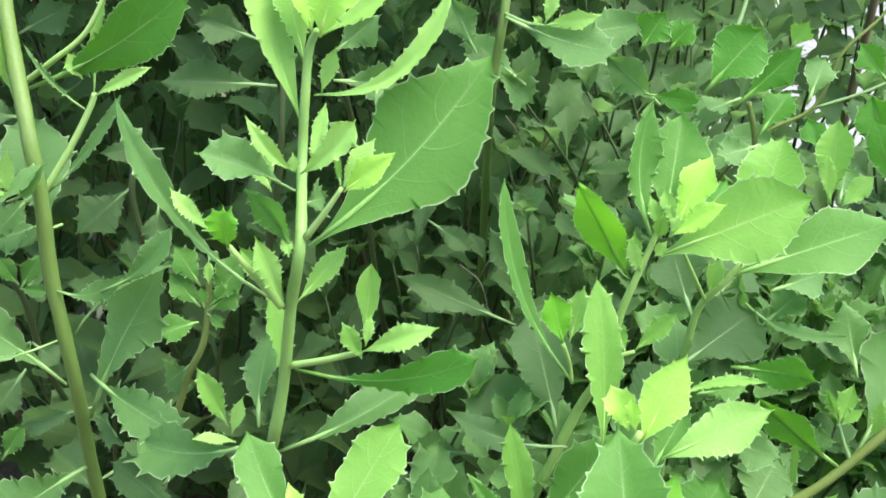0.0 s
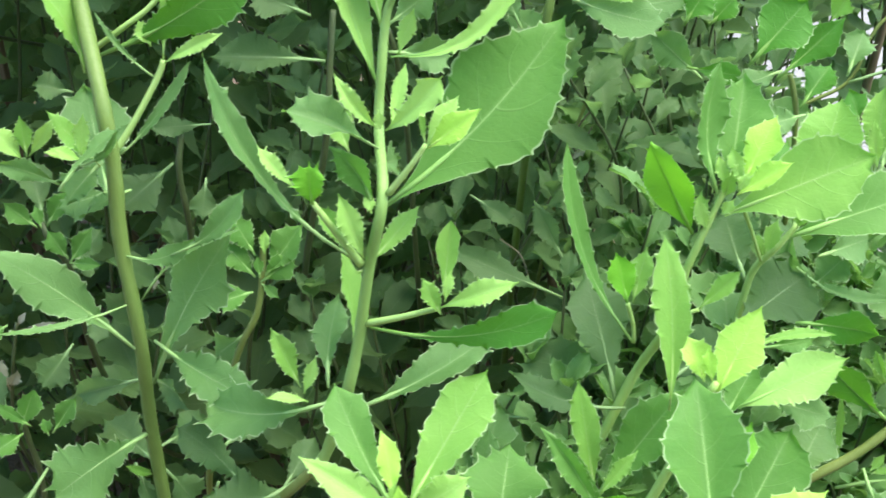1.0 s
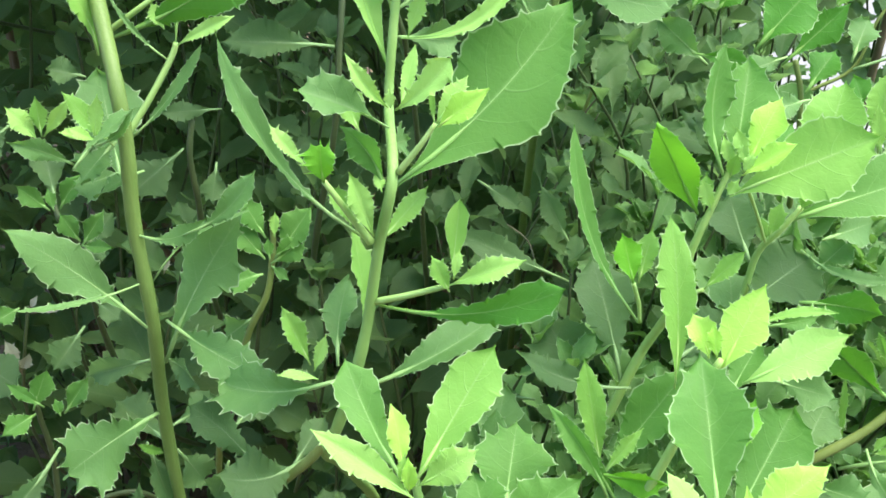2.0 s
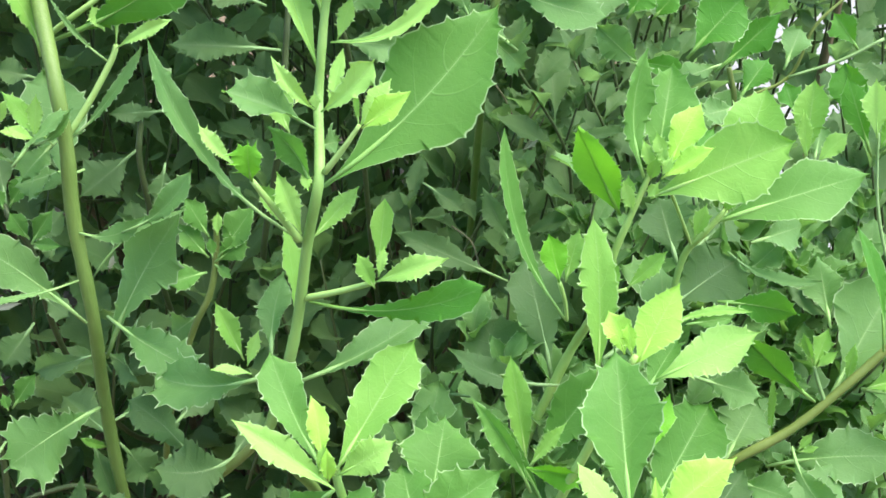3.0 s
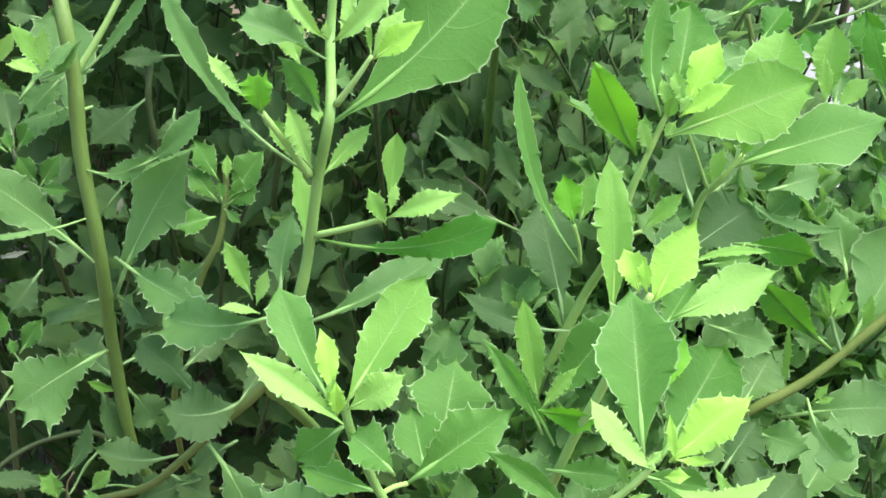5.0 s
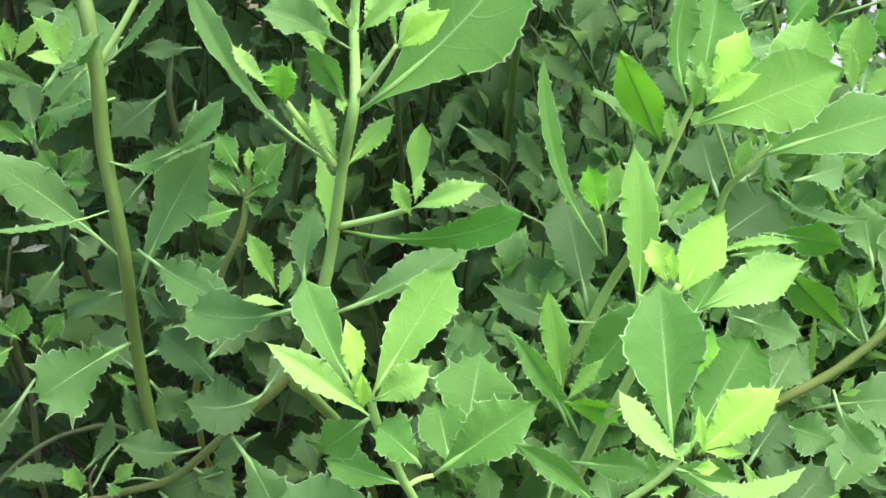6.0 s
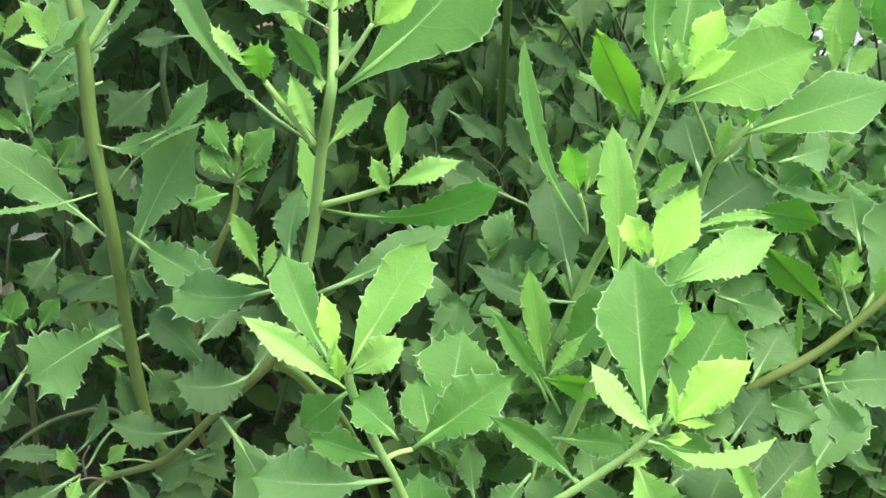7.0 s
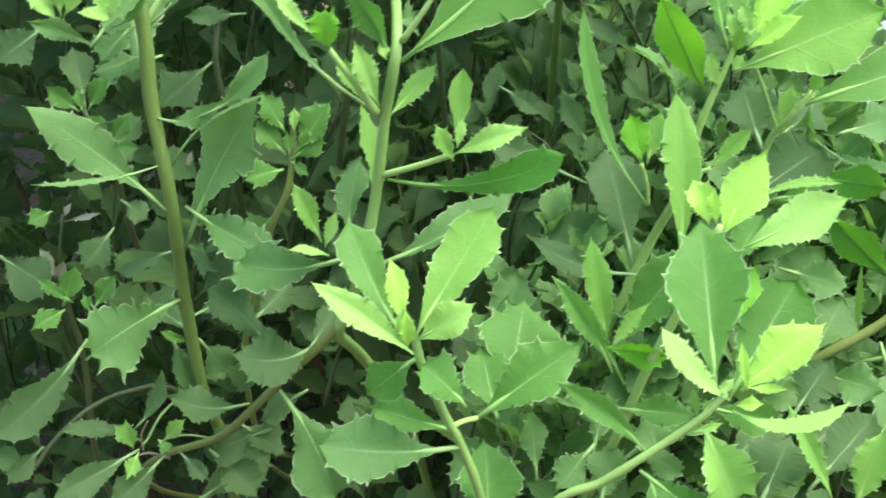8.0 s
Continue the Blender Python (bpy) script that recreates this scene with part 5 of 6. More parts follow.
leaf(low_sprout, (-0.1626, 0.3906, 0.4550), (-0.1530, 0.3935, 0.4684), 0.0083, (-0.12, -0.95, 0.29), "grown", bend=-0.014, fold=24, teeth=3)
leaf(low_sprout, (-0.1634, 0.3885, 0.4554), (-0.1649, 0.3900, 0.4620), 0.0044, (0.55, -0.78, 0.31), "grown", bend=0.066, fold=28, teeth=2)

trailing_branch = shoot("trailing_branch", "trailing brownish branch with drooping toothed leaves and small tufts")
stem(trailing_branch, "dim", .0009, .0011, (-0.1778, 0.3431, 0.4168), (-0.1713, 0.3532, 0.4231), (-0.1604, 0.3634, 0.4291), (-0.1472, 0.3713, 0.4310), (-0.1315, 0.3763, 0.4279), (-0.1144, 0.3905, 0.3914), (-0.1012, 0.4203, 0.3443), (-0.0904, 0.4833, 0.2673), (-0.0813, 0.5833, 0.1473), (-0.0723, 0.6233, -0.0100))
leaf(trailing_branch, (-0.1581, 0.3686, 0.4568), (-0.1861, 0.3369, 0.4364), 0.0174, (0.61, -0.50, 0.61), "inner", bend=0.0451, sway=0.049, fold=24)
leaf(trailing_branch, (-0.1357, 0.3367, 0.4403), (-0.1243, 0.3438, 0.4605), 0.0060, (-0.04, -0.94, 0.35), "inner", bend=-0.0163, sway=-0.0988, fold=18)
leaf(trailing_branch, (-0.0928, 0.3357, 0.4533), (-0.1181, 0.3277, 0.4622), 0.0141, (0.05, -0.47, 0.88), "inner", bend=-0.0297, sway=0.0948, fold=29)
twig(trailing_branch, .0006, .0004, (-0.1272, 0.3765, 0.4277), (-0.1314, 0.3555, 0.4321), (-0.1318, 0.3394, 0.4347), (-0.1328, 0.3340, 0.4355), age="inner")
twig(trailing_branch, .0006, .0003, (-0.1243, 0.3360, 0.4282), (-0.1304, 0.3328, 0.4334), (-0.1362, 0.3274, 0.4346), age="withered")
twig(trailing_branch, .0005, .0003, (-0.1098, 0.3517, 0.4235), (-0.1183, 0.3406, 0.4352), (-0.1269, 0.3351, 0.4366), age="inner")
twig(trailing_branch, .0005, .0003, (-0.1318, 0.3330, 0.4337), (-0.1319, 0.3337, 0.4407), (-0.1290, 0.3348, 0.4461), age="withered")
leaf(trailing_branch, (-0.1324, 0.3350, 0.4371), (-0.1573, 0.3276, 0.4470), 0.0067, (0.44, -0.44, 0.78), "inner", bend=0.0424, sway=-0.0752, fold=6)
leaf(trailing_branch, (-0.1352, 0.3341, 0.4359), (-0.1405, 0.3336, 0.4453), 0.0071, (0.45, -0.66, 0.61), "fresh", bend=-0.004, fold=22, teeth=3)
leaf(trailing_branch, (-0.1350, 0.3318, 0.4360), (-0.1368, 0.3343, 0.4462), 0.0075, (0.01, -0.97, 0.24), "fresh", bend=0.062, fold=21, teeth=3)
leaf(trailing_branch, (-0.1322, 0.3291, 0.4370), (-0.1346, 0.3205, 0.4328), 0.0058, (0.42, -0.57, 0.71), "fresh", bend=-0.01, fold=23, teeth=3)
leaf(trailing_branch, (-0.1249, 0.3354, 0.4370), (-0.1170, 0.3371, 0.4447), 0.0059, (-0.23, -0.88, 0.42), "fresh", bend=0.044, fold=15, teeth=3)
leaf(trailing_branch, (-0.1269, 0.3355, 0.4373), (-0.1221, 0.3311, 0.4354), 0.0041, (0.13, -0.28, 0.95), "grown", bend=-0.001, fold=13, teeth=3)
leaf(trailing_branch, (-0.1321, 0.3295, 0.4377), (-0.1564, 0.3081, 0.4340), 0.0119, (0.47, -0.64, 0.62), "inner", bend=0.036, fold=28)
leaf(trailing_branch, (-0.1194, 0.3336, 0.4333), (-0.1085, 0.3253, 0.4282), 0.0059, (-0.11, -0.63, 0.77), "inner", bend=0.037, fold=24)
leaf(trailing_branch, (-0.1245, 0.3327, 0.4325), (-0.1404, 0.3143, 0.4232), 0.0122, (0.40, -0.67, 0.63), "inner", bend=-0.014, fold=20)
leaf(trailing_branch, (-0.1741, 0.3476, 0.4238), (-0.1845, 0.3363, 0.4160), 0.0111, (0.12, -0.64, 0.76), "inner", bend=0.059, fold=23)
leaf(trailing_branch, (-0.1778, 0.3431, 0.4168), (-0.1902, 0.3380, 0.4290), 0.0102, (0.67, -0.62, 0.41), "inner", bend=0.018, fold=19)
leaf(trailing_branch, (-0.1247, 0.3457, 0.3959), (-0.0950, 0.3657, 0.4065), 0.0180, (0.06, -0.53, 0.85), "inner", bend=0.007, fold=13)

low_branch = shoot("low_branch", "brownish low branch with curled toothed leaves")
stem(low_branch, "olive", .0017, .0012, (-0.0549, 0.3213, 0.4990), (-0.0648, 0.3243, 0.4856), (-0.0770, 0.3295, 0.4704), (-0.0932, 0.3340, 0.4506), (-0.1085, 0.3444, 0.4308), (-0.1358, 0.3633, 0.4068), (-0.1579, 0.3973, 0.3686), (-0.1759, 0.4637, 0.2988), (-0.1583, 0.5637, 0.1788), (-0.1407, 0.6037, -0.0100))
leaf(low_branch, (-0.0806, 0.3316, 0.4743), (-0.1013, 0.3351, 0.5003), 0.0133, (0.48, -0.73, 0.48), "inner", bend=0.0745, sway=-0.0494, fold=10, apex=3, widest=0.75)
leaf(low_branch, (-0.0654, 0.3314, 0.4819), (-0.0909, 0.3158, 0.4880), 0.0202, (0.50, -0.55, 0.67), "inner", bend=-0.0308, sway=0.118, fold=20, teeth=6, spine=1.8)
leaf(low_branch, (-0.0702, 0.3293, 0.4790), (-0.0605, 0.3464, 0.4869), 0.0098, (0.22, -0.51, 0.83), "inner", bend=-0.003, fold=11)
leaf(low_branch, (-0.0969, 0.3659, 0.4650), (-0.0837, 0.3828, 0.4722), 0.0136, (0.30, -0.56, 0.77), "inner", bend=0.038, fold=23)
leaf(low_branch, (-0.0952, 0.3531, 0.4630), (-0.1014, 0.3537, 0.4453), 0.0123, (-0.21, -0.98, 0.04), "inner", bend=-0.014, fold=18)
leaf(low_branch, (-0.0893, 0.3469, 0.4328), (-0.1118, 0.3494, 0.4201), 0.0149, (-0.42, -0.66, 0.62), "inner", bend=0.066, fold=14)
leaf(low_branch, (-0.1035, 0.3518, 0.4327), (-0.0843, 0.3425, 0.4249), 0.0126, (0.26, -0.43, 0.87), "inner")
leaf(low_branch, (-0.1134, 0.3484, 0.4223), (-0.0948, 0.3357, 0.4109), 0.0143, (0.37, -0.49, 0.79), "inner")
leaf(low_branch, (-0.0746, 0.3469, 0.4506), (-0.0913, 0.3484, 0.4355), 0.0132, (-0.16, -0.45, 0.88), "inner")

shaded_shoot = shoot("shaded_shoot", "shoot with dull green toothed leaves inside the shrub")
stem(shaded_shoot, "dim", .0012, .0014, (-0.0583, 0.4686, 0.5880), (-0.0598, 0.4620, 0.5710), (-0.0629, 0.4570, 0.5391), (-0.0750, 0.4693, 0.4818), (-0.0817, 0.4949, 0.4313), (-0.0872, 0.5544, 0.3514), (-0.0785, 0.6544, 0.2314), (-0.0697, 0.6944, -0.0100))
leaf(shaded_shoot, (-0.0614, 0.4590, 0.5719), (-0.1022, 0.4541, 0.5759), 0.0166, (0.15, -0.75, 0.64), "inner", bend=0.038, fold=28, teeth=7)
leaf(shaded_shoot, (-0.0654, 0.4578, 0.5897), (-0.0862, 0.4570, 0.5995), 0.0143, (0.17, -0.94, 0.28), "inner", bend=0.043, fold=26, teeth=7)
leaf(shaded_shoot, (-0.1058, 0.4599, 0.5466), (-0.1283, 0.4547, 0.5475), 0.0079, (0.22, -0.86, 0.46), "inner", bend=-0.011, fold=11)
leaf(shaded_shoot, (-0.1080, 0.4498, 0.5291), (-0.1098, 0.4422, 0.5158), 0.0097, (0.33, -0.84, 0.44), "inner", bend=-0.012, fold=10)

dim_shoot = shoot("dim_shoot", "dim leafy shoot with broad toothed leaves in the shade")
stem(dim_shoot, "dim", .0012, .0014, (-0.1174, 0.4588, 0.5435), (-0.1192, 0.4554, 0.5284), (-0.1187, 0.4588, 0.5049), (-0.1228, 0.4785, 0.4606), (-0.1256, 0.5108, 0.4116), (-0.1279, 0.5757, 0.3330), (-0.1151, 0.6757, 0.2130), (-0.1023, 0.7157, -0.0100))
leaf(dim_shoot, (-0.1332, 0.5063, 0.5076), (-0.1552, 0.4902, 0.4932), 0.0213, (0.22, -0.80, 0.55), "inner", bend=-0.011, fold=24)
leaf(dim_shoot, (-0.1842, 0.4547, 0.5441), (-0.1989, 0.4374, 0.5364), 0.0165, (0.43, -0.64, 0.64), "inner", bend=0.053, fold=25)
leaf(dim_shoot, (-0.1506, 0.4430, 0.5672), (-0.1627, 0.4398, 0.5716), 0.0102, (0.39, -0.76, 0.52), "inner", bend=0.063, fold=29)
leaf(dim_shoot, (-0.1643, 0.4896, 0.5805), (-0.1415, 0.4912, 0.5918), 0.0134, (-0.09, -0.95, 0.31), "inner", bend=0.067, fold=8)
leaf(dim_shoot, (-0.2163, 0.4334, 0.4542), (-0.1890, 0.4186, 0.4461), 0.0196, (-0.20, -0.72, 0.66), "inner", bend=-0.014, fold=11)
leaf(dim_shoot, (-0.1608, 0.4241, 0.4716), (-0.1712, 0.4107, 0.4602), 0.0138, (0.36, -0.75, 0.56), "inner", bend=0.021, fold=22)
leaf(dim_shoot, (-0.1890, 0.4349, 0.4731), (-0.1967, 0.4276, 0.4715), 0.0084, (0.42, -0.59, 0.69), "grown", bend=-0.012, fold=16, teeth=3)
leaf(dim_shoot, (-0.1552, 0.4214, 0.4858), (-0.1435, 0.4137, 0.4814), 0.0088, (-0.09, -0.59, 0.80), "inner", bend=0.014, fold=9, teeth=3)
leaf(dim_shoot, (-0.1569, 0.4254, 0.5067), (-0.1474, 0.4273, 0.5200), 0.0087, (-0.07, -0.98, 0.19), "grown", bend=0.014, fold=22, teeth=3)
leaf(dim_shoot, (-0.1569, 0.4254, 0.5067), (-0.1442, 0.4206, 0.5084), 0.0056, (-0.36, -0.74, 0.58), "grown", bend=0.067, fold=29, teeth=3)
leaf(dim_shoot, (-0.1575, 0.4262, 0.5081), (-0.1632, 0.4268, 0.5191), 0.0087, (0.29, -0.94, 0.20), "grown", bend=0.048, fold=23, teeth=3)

middle_shoot = shoot("middle_shoot", "slim shoot with narrow grey-green leaves deep in the shrub")
stem(middle_shoot, "dim", .0009, .0012, (-0.0364, 0.4275, 0.5958), (-0.0338, 0.4311, 0.5821), (-0.0314, 0.4488, 0.5430), (-0.0302, 0.4764, 0.4716), (-0.0296, 0.5072, 0.4219), (-0.0292, 0.5710, 0.3428), (-0.0263, 0.6710, 0.2228), (-0.0234, 0.7110, -0.0100))
leaf(middle_shoot, (-0.0371, 0.4278, 0.5963), (-0.0207, 0.4299, 0.6088), 0.0126, (-0.04, -0.97, 0.22), "mature", bend=-0.009, fold=17)
leaf(middle_shoot, (-0.0364, 0.4235, 0.5890), (-0.0155, 0.4279, 0.5854), 0.0139, (0.25, -0.89, 0.37), "mature", bend=0.046, fold=28)
leaf(middle_shoot, (0.0113, 0.4659, 0.5794), (0.0017, 0.4720, 0.6001), 0.0126, (0.05, -0.95, 0.30), "mature", bend=0.006, fold=18)
leaf(middle_shoot, (-0.0082, 0.4638, 0.5133), (0.0081, 0.4536, 0.5056), 0.0088, (-0.09, -0.69, 0.72), "inner", bend=0.051, fold=20)
leaf(middle_shoot, (0.0275, 0.4372, 0.4971), (0.0158, 0.4446, 0.5199), 0.0097, (0.01, -0.95, 0.31), "inner", bend=0.01, fold=26)
leaf(middle_shoot, (0.0094, 0.3599, 0.4833), (-0.0112, 0.3572, 0.4886), 0.0113, (0.26, -0.74, 0.62), "inner", bend=-0.015, fold=16)
leaf(middle_shoot, (0.0015, 0.3461, 0.4794), (-0.0115, 0.3448, 0.4871), 0.0080, (0.33, -0.85, 0.41), "inner", bend=0.04, fold=8)

far_shoot = shoot("far_shoot", "shoot of pale grey-green leaves at the edge of the shrub")
stem(far_shoot, "olive", .0010, .0013, (0.1056, 0.4449, 0.5705), (0.1088, 0.4422, 0.5558), (0.1111, 0.4452, 0.5211), (0.1129, 0.4583, 0.4638), (0.1139, 0.4846, 0.4127), (0.1147, 0.5446, 0.3324), (0.1032, 0.6446, 0.2124), (0.0918, 0.6846, -0.0100))
leaf(far_shoot, (0.0770, 0.4582, 0.5635), (0.0573, 0.4626, 0.5811), 0.0154, (-0.03, -0.98, 0.21), "mature", bend=-0.011, fold=17)
leaf(far_shoot, (0.1041, 0.4502, 0.5697), (0.0872, 0.4426, 0.5665), 0.0104, (0.12, -0.61, 0.79), "mature", bend=0.029, fold=15)
leaf(far_shoot, (0.1055, 0.4194, 0.5663), (0.0897, 0.4130, 0.5652), 0.0110, (0.20, -0.62, 0.76), "mature", bend=-0.012, fold=15)
leaf(far_shoot, (0.1078, 0.3975, 0.5085), (0.1212, 0.3999, 0.5226), 0.0143, (-0.47, -0.68, 0.56), "mature", bend=-0.02, fold=24)
leaf(far_shoot, (0.0838, 0.3510, 0.4979), (0.1045, 0.3437, 0.4953), 0.0116, (-0.21, -0.79, 0.58), "mature", bend=-0.019, fold=12)
leaf(far_shoot, (0.0971, 0.3338, 0.4681), (0.1145, 0.3229, 0.4692), 0.0153, (-0.42, -0.60, 0.68), "mature", bend=0.014, fold=18)

# ---- inner foliage of the shrub ----
def leaf_blank(seed, length, wide):
    """Verts, faces and uvs of a plain small toothed leaf along +y, facing +z."""
    rnd = random.Random(seed)
    v, f, u, _ = leaf_sheet((0, 0, 0), (0, length, 0), wide, (0, 0, 1), rnd.uniform(-0.02, 0.1), rnd.uniform(-0.06, 0.06),
                            rnd.uniform(5, 30), rnd.uniform(0.58, 0.7), rnd.choice((4, 5)), seed, 1.9, 0.12, apex=rnd.choice((1.4, 1.8, 2.4)), wedge=2.1)
    return v, f, u


BLANKS = [leaf_blank(900 + i, 0.062, 0.062 * (0.42 + 0.03 * i)) for i in range(6)]
BLANK_MESHES = [finish("leaf", *blank) for blank in BLANKS]
LIT_MESHES = [finish("leaf", *blank) for blank in BLANKS]


def aim(base, ahead, face, size):
    ahead = Vector(ahead).normalized()
    face = (Vector(face) - ahead * Vector(face).dot(ahead)).normalized()
    side = ahead.cross(face)
    m = Matrix((side, ahead, face)).transposed().to_4x4()
    return Matrix.Translation(base) @ m @ Matrix.Diagonal((size, size, size, 1))


def sprig_plan(rnd, foot, head, leaves, size):
    """Where the leaves of a sprig sit: poses along its stem in a spiral."""
    path = smooth_path([foot, (Vector(foot) + Vector(head)) / 2 + Vector((rnd.uniform(-.02, .02), rnd.uniform(-.02, .02), 0)), head], 6)
    out = []
    turn = rnd.uniform(0, 6.28)
    for k in range(leaves):
        s = 0.22 + 0.78 * k / max(1, leaves - 1)
        p = path[min(len(path) - 1, int(s * (len(path) - 1)))]
        turn += 2.4 + rnd.uniform(-0.4, 0.4)
        lift = rnd.uniform(0.1, 0.75) + 0.5 * s
        ahead = Vector((math.cos(turn), math.sin(turn), lift))
        face = Vector((-math.cos(turn) * 0.5 + rnd.uniform(-.35, .35), -math.sin(turn) * 0.5 - 0.35 + rnd.uniform(-.35, .35), 1.0))
        out.append(aim(p, ahead, face, size * rnd.uniform(0.55, 1.1) * (1.0 - 0.35 * s)))
    for k in range(3):
        ahead = Vector((0.5 * math.cos(turn + 2.1 * k), 0.5 * math.sin(turn + 2.1 * k), 1.0))
        out.append(aim(path[-1] - Vector((0, 0, 0.002)), ahead, Vector((-ahead.x, -ahead.y - 0.2, 0.5)), size * rnd.uniform(0.3, 0.5)))
    return path, out


SPRIG_LABELS = ("inner shoot of the shrub with grey-green toothed leaves", "shaded shoot with small dull green toothed leaves")


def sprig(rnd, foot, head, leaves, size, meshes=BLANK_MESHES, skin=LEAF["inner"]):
    thing = tagged(new("leafy_sprig"), rnd.choice(SPRIG_LABELS), "plant", "inner shoots of the shrub")
    path, poses = sprig_plan(rnd, foot, head, leaves, size)
    low = Vector(foot)
    path = smooth_path([(low.x * 0.6, low.y + 0.34, max(0.0, low.z - 0.22)), (low.x * 0.85, low.y + 0.15, low.z - 0.08), low], 4)[:-1] + path
    v, f = tube(path, lambda s: 0.0012 - 0.0007 * s, 6)
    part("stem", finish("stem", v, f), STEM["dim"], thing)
    for m in poses:
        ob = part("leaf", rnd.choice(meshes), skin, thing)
        ob.matrix_local = m


rng = random.Random(11)
for k in range(150):
    u, d = rng.uniform(-1.0, 1.0), rng.uniform(0.51, 0.66)
    x, y = 0.42 * u * d, 0.87 * d
    z = 0.75 - 0.5 * d + rng.uniform(-0.13, 0.22)
    y += (z - (0.75 - 0.5 * d)) * 0.58 + 0.02
    if x > 0.09 and rng.random() < 0.55:
        continue
    # the shrub is thin and open near the ground on one side
    if z < 0.46 and x < -0.02 and rng.random() < 0.8:
        continue
    if x < -0.07 and rng.random() < 0.4:
        continue
    sprig(rng, (x + rng.uniform(-.03, .03), y + 0.01, z - rng.uniform(0.10, 0.16)), (x, y, z), rng.randint(8, 12), rng.uniform(0.5, 0.82))

for k in range(95):
    u, d = rng.uniform(0.05, 1.0), rng.uniform(0.46, 0.56)
    x, z = 0.42 * u * d, 0.75 - 0.5 * d + rng.uniform(-0.12, 0.06)
    if x > 0.1 and rng.random() < 0.45:
        continue
    y = 0.87 * d + (z - (0.75 - 0.5 * d)) * 0.58 + 0.02
    sprig(rng, (x + rng.uniform(-.03, .03), y + 0.01, z - rng.uniform(0.10, 0.14)), (x, y, z), rng.randint(8, 12), rng.uniform(0.5, 0.82))

# broad leaves close the lower side towards the light, which their lighter colour imitates
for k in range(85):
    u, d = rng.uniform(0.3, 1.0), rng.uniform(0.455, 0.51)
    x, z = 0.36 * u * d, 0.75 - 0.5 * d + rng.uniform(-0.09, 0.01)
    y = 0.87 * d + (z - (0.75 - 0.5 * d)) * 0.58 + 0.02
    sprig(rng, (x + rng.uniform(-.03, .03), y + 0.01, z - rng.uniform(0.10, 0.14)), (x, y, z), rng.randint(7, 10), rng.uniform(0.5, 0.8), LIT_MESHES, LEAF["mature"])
for k in range(30):
    d = rng.uniform(0.4, 0.435)
    x, z = rng.uniform(-0.01, 0.085), 0.75 - 0.5 * d + rng.uniform(-0.1, -0.035)
    y = 0.87 * d + (z - (0.75 - 0.5 * d)) * 0.58 + 0.02
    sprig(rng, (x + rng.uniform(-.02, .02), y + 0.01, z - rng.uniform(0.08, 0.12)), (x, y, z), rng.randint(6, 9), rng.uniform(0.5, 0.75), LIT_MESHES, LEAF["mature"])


COARSE = []
for k in range(6):
    v, f, u, _ = leaf_sheet((0, 0, 0), (0, 0.062, 0), 0.062 * (0.42 + 0.03 * k), (0, 0, 1), 0.02 * k - 0.02, 0.03 - 0.012 * k, 8 + 4 * k, 0.6, 5, 700 + k, 1.4, 0.12, coarse=True, wedge=2.1)
    COARSE.append((v, f, u))


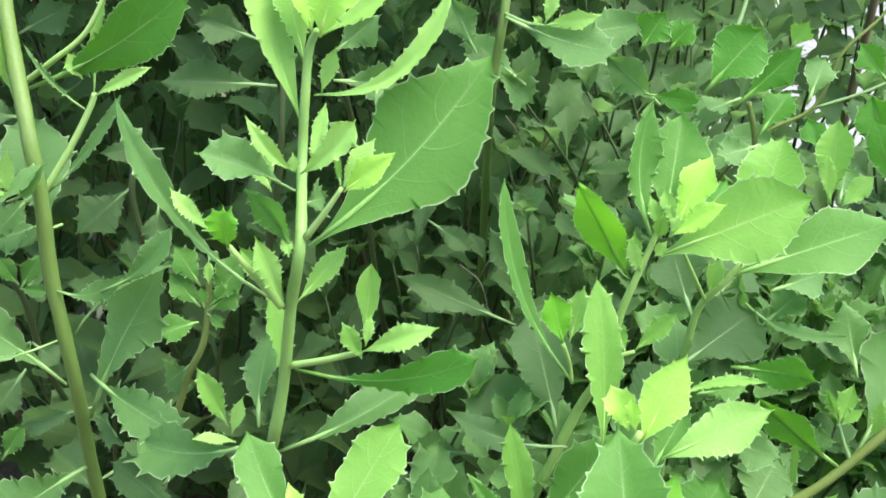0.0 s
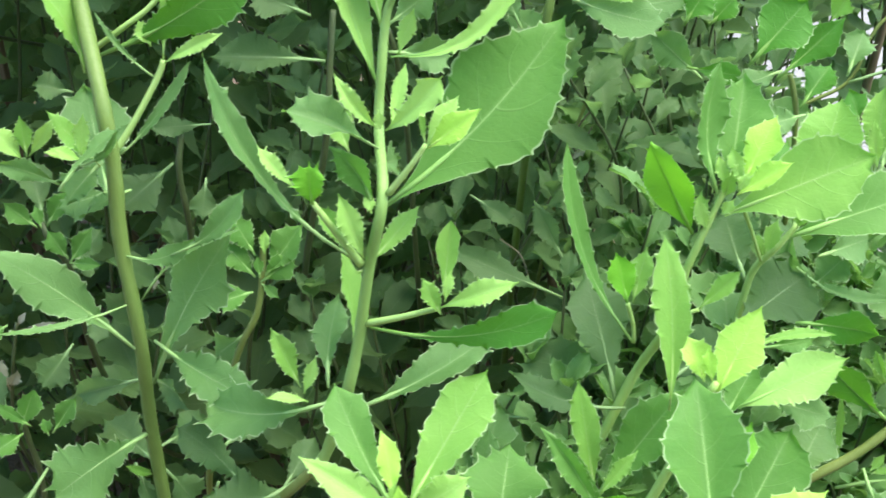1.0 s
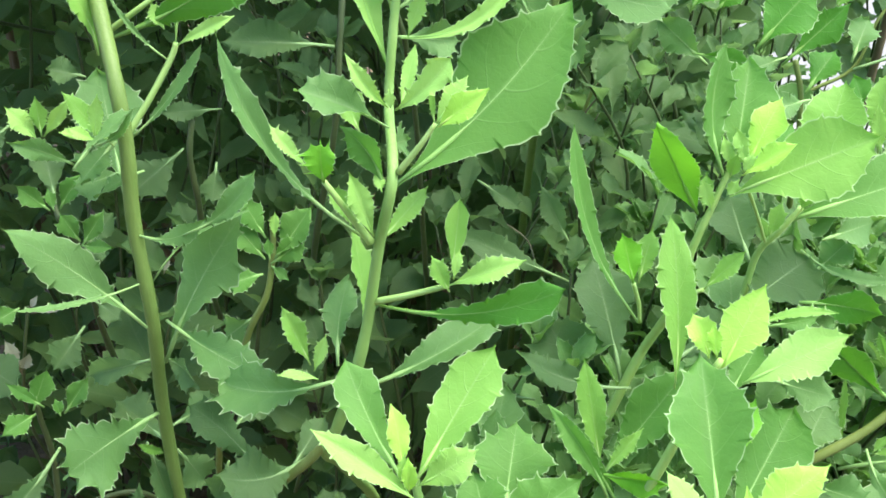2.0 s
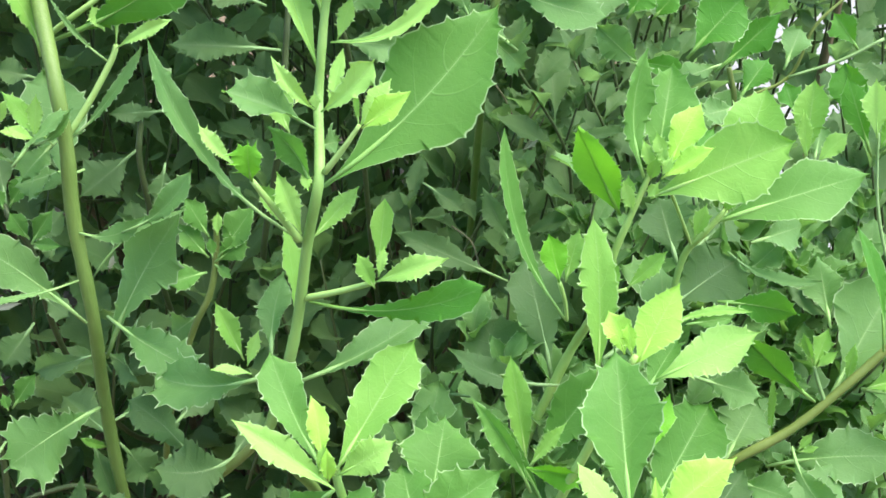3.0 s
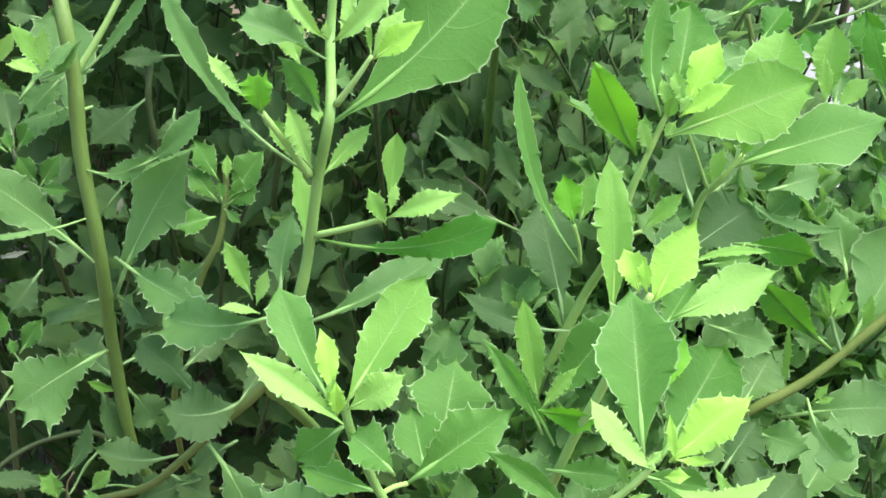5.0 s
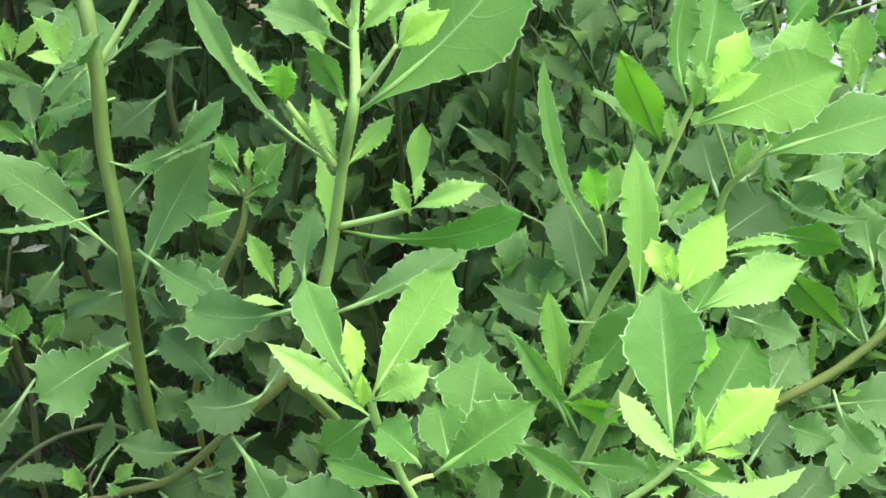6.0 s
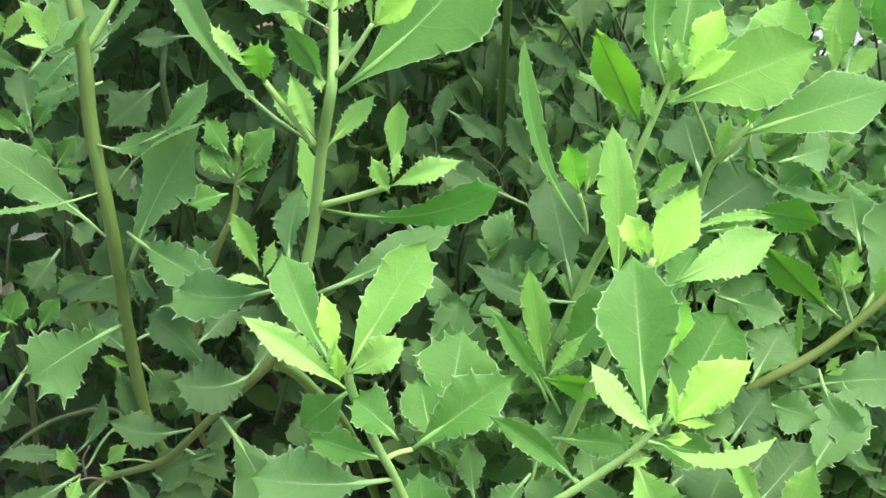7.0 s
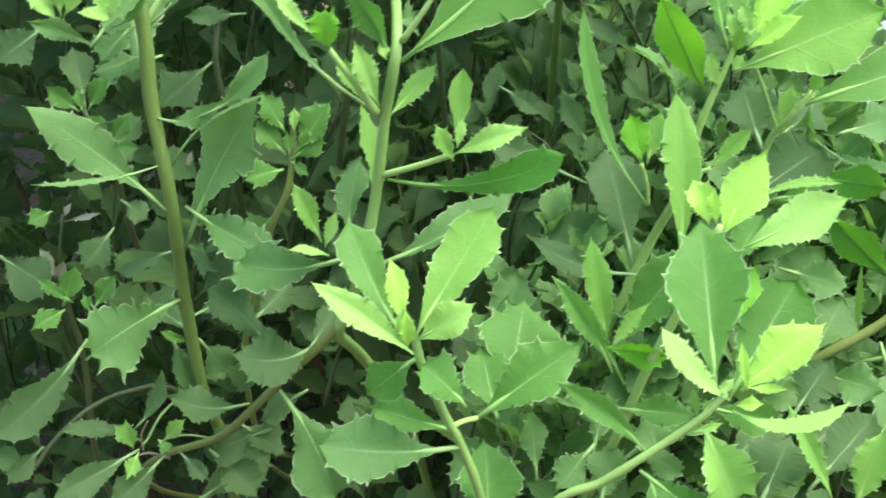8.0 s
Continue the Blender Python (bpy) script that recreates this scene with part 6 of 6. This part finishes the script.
def thicket(name, label, seed, count, box, keep, leaves, size):
    """Many sprigs beyond counting, in one mesh; keep(x, y, z) gives the shrub its sloping front."""
    rnd = random.Random(seed)
    verts, faces, uvs = [], [], []
    sv, sf = [], []
    while count:
        x, y, z = (rnd.uniform(*span) for span in box)
        if not keep(x, y, z):
            continue
        count -= 1
        foot, head = (x + rnd.uniform(-.05, .05), y + rnd.uniform(-.02, .06), z - 0.17), (x, y, z)
        path, poses = sprig_plan(rnd, foot, head, leaves, size)
        v, f = tube(path[4:], lambda s: 0.0012 - 0.0007 * s, 5)
        o = len(sv)
        sv += v
        sf += [tuple(i + o for i in q) for q in f]
        for m in poses:
            lv, lf, lu = COARSE[rnd.randrange(len(COARSE))]
            o = len(verts)
            verts += [m @ p for p in lv]
            faces += [tuple(i + o for i in q) for q in lf]
            uvs += lu
    thing = tagged(new(name), label, "shrub", kind="stuff")
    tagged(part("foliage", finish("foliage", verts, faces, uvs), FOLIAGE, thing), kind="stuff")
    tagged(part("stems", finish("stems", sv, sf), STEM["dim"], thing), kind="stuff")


def trunks(count):
    """The woody feet of the shrub, forking from the soil up into the foliage."""
    rnd = random.Random(21)
    thing = tagged(new("shrub_base"), "woody brown base of the shrub rising from the soil", "shrub")
    for k in range(count):
        x, y = rnd.uniform(-0.3, 0.28), rnd.uniform(0.62, 0.95)
        top = Vector((x * 1.4 + rnd.uniform(-0.06, 0.06), y + rnd.uniform(-0.12, 0.1), rnd.uniform(0.35, 0.6)))
        mid = Vector((x, y, 0)).lerp(top, 0.5) + Vector((rnd.uniform(-.03, .03), rnd.uniform(-.03, .03), 0))
        path = smooth_path([(x, y, -0.02), mid, top], 7)
        v, f = tube(path, lambda s: 0.0055 - 0.004 * s, 8, 0.05)
        part("branch", finish("branch", v, f), STEM["bark"], thing)


trunks(26)
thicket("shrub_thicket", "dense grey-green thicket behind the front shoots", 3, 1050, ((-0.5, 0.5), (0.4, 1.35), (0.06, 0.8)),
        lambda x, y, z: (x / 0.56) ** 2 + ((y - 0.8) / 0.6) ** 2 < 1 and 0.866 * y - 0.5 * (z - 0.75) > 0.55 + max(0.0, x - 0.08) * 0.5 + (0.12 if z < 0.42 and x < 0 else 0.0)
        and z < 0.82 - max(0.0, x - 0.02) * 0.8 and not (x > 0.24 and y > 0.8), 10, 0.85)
# out-of-view foliage, added and sized to throw shade on the leaves below
thicket("shade_crown", "unseen leafy crown added above the view to shade the shrub's inside", 8, 350, ((-0.6, 0.10), (0.42, 0.95), (0.5, 1.0)),
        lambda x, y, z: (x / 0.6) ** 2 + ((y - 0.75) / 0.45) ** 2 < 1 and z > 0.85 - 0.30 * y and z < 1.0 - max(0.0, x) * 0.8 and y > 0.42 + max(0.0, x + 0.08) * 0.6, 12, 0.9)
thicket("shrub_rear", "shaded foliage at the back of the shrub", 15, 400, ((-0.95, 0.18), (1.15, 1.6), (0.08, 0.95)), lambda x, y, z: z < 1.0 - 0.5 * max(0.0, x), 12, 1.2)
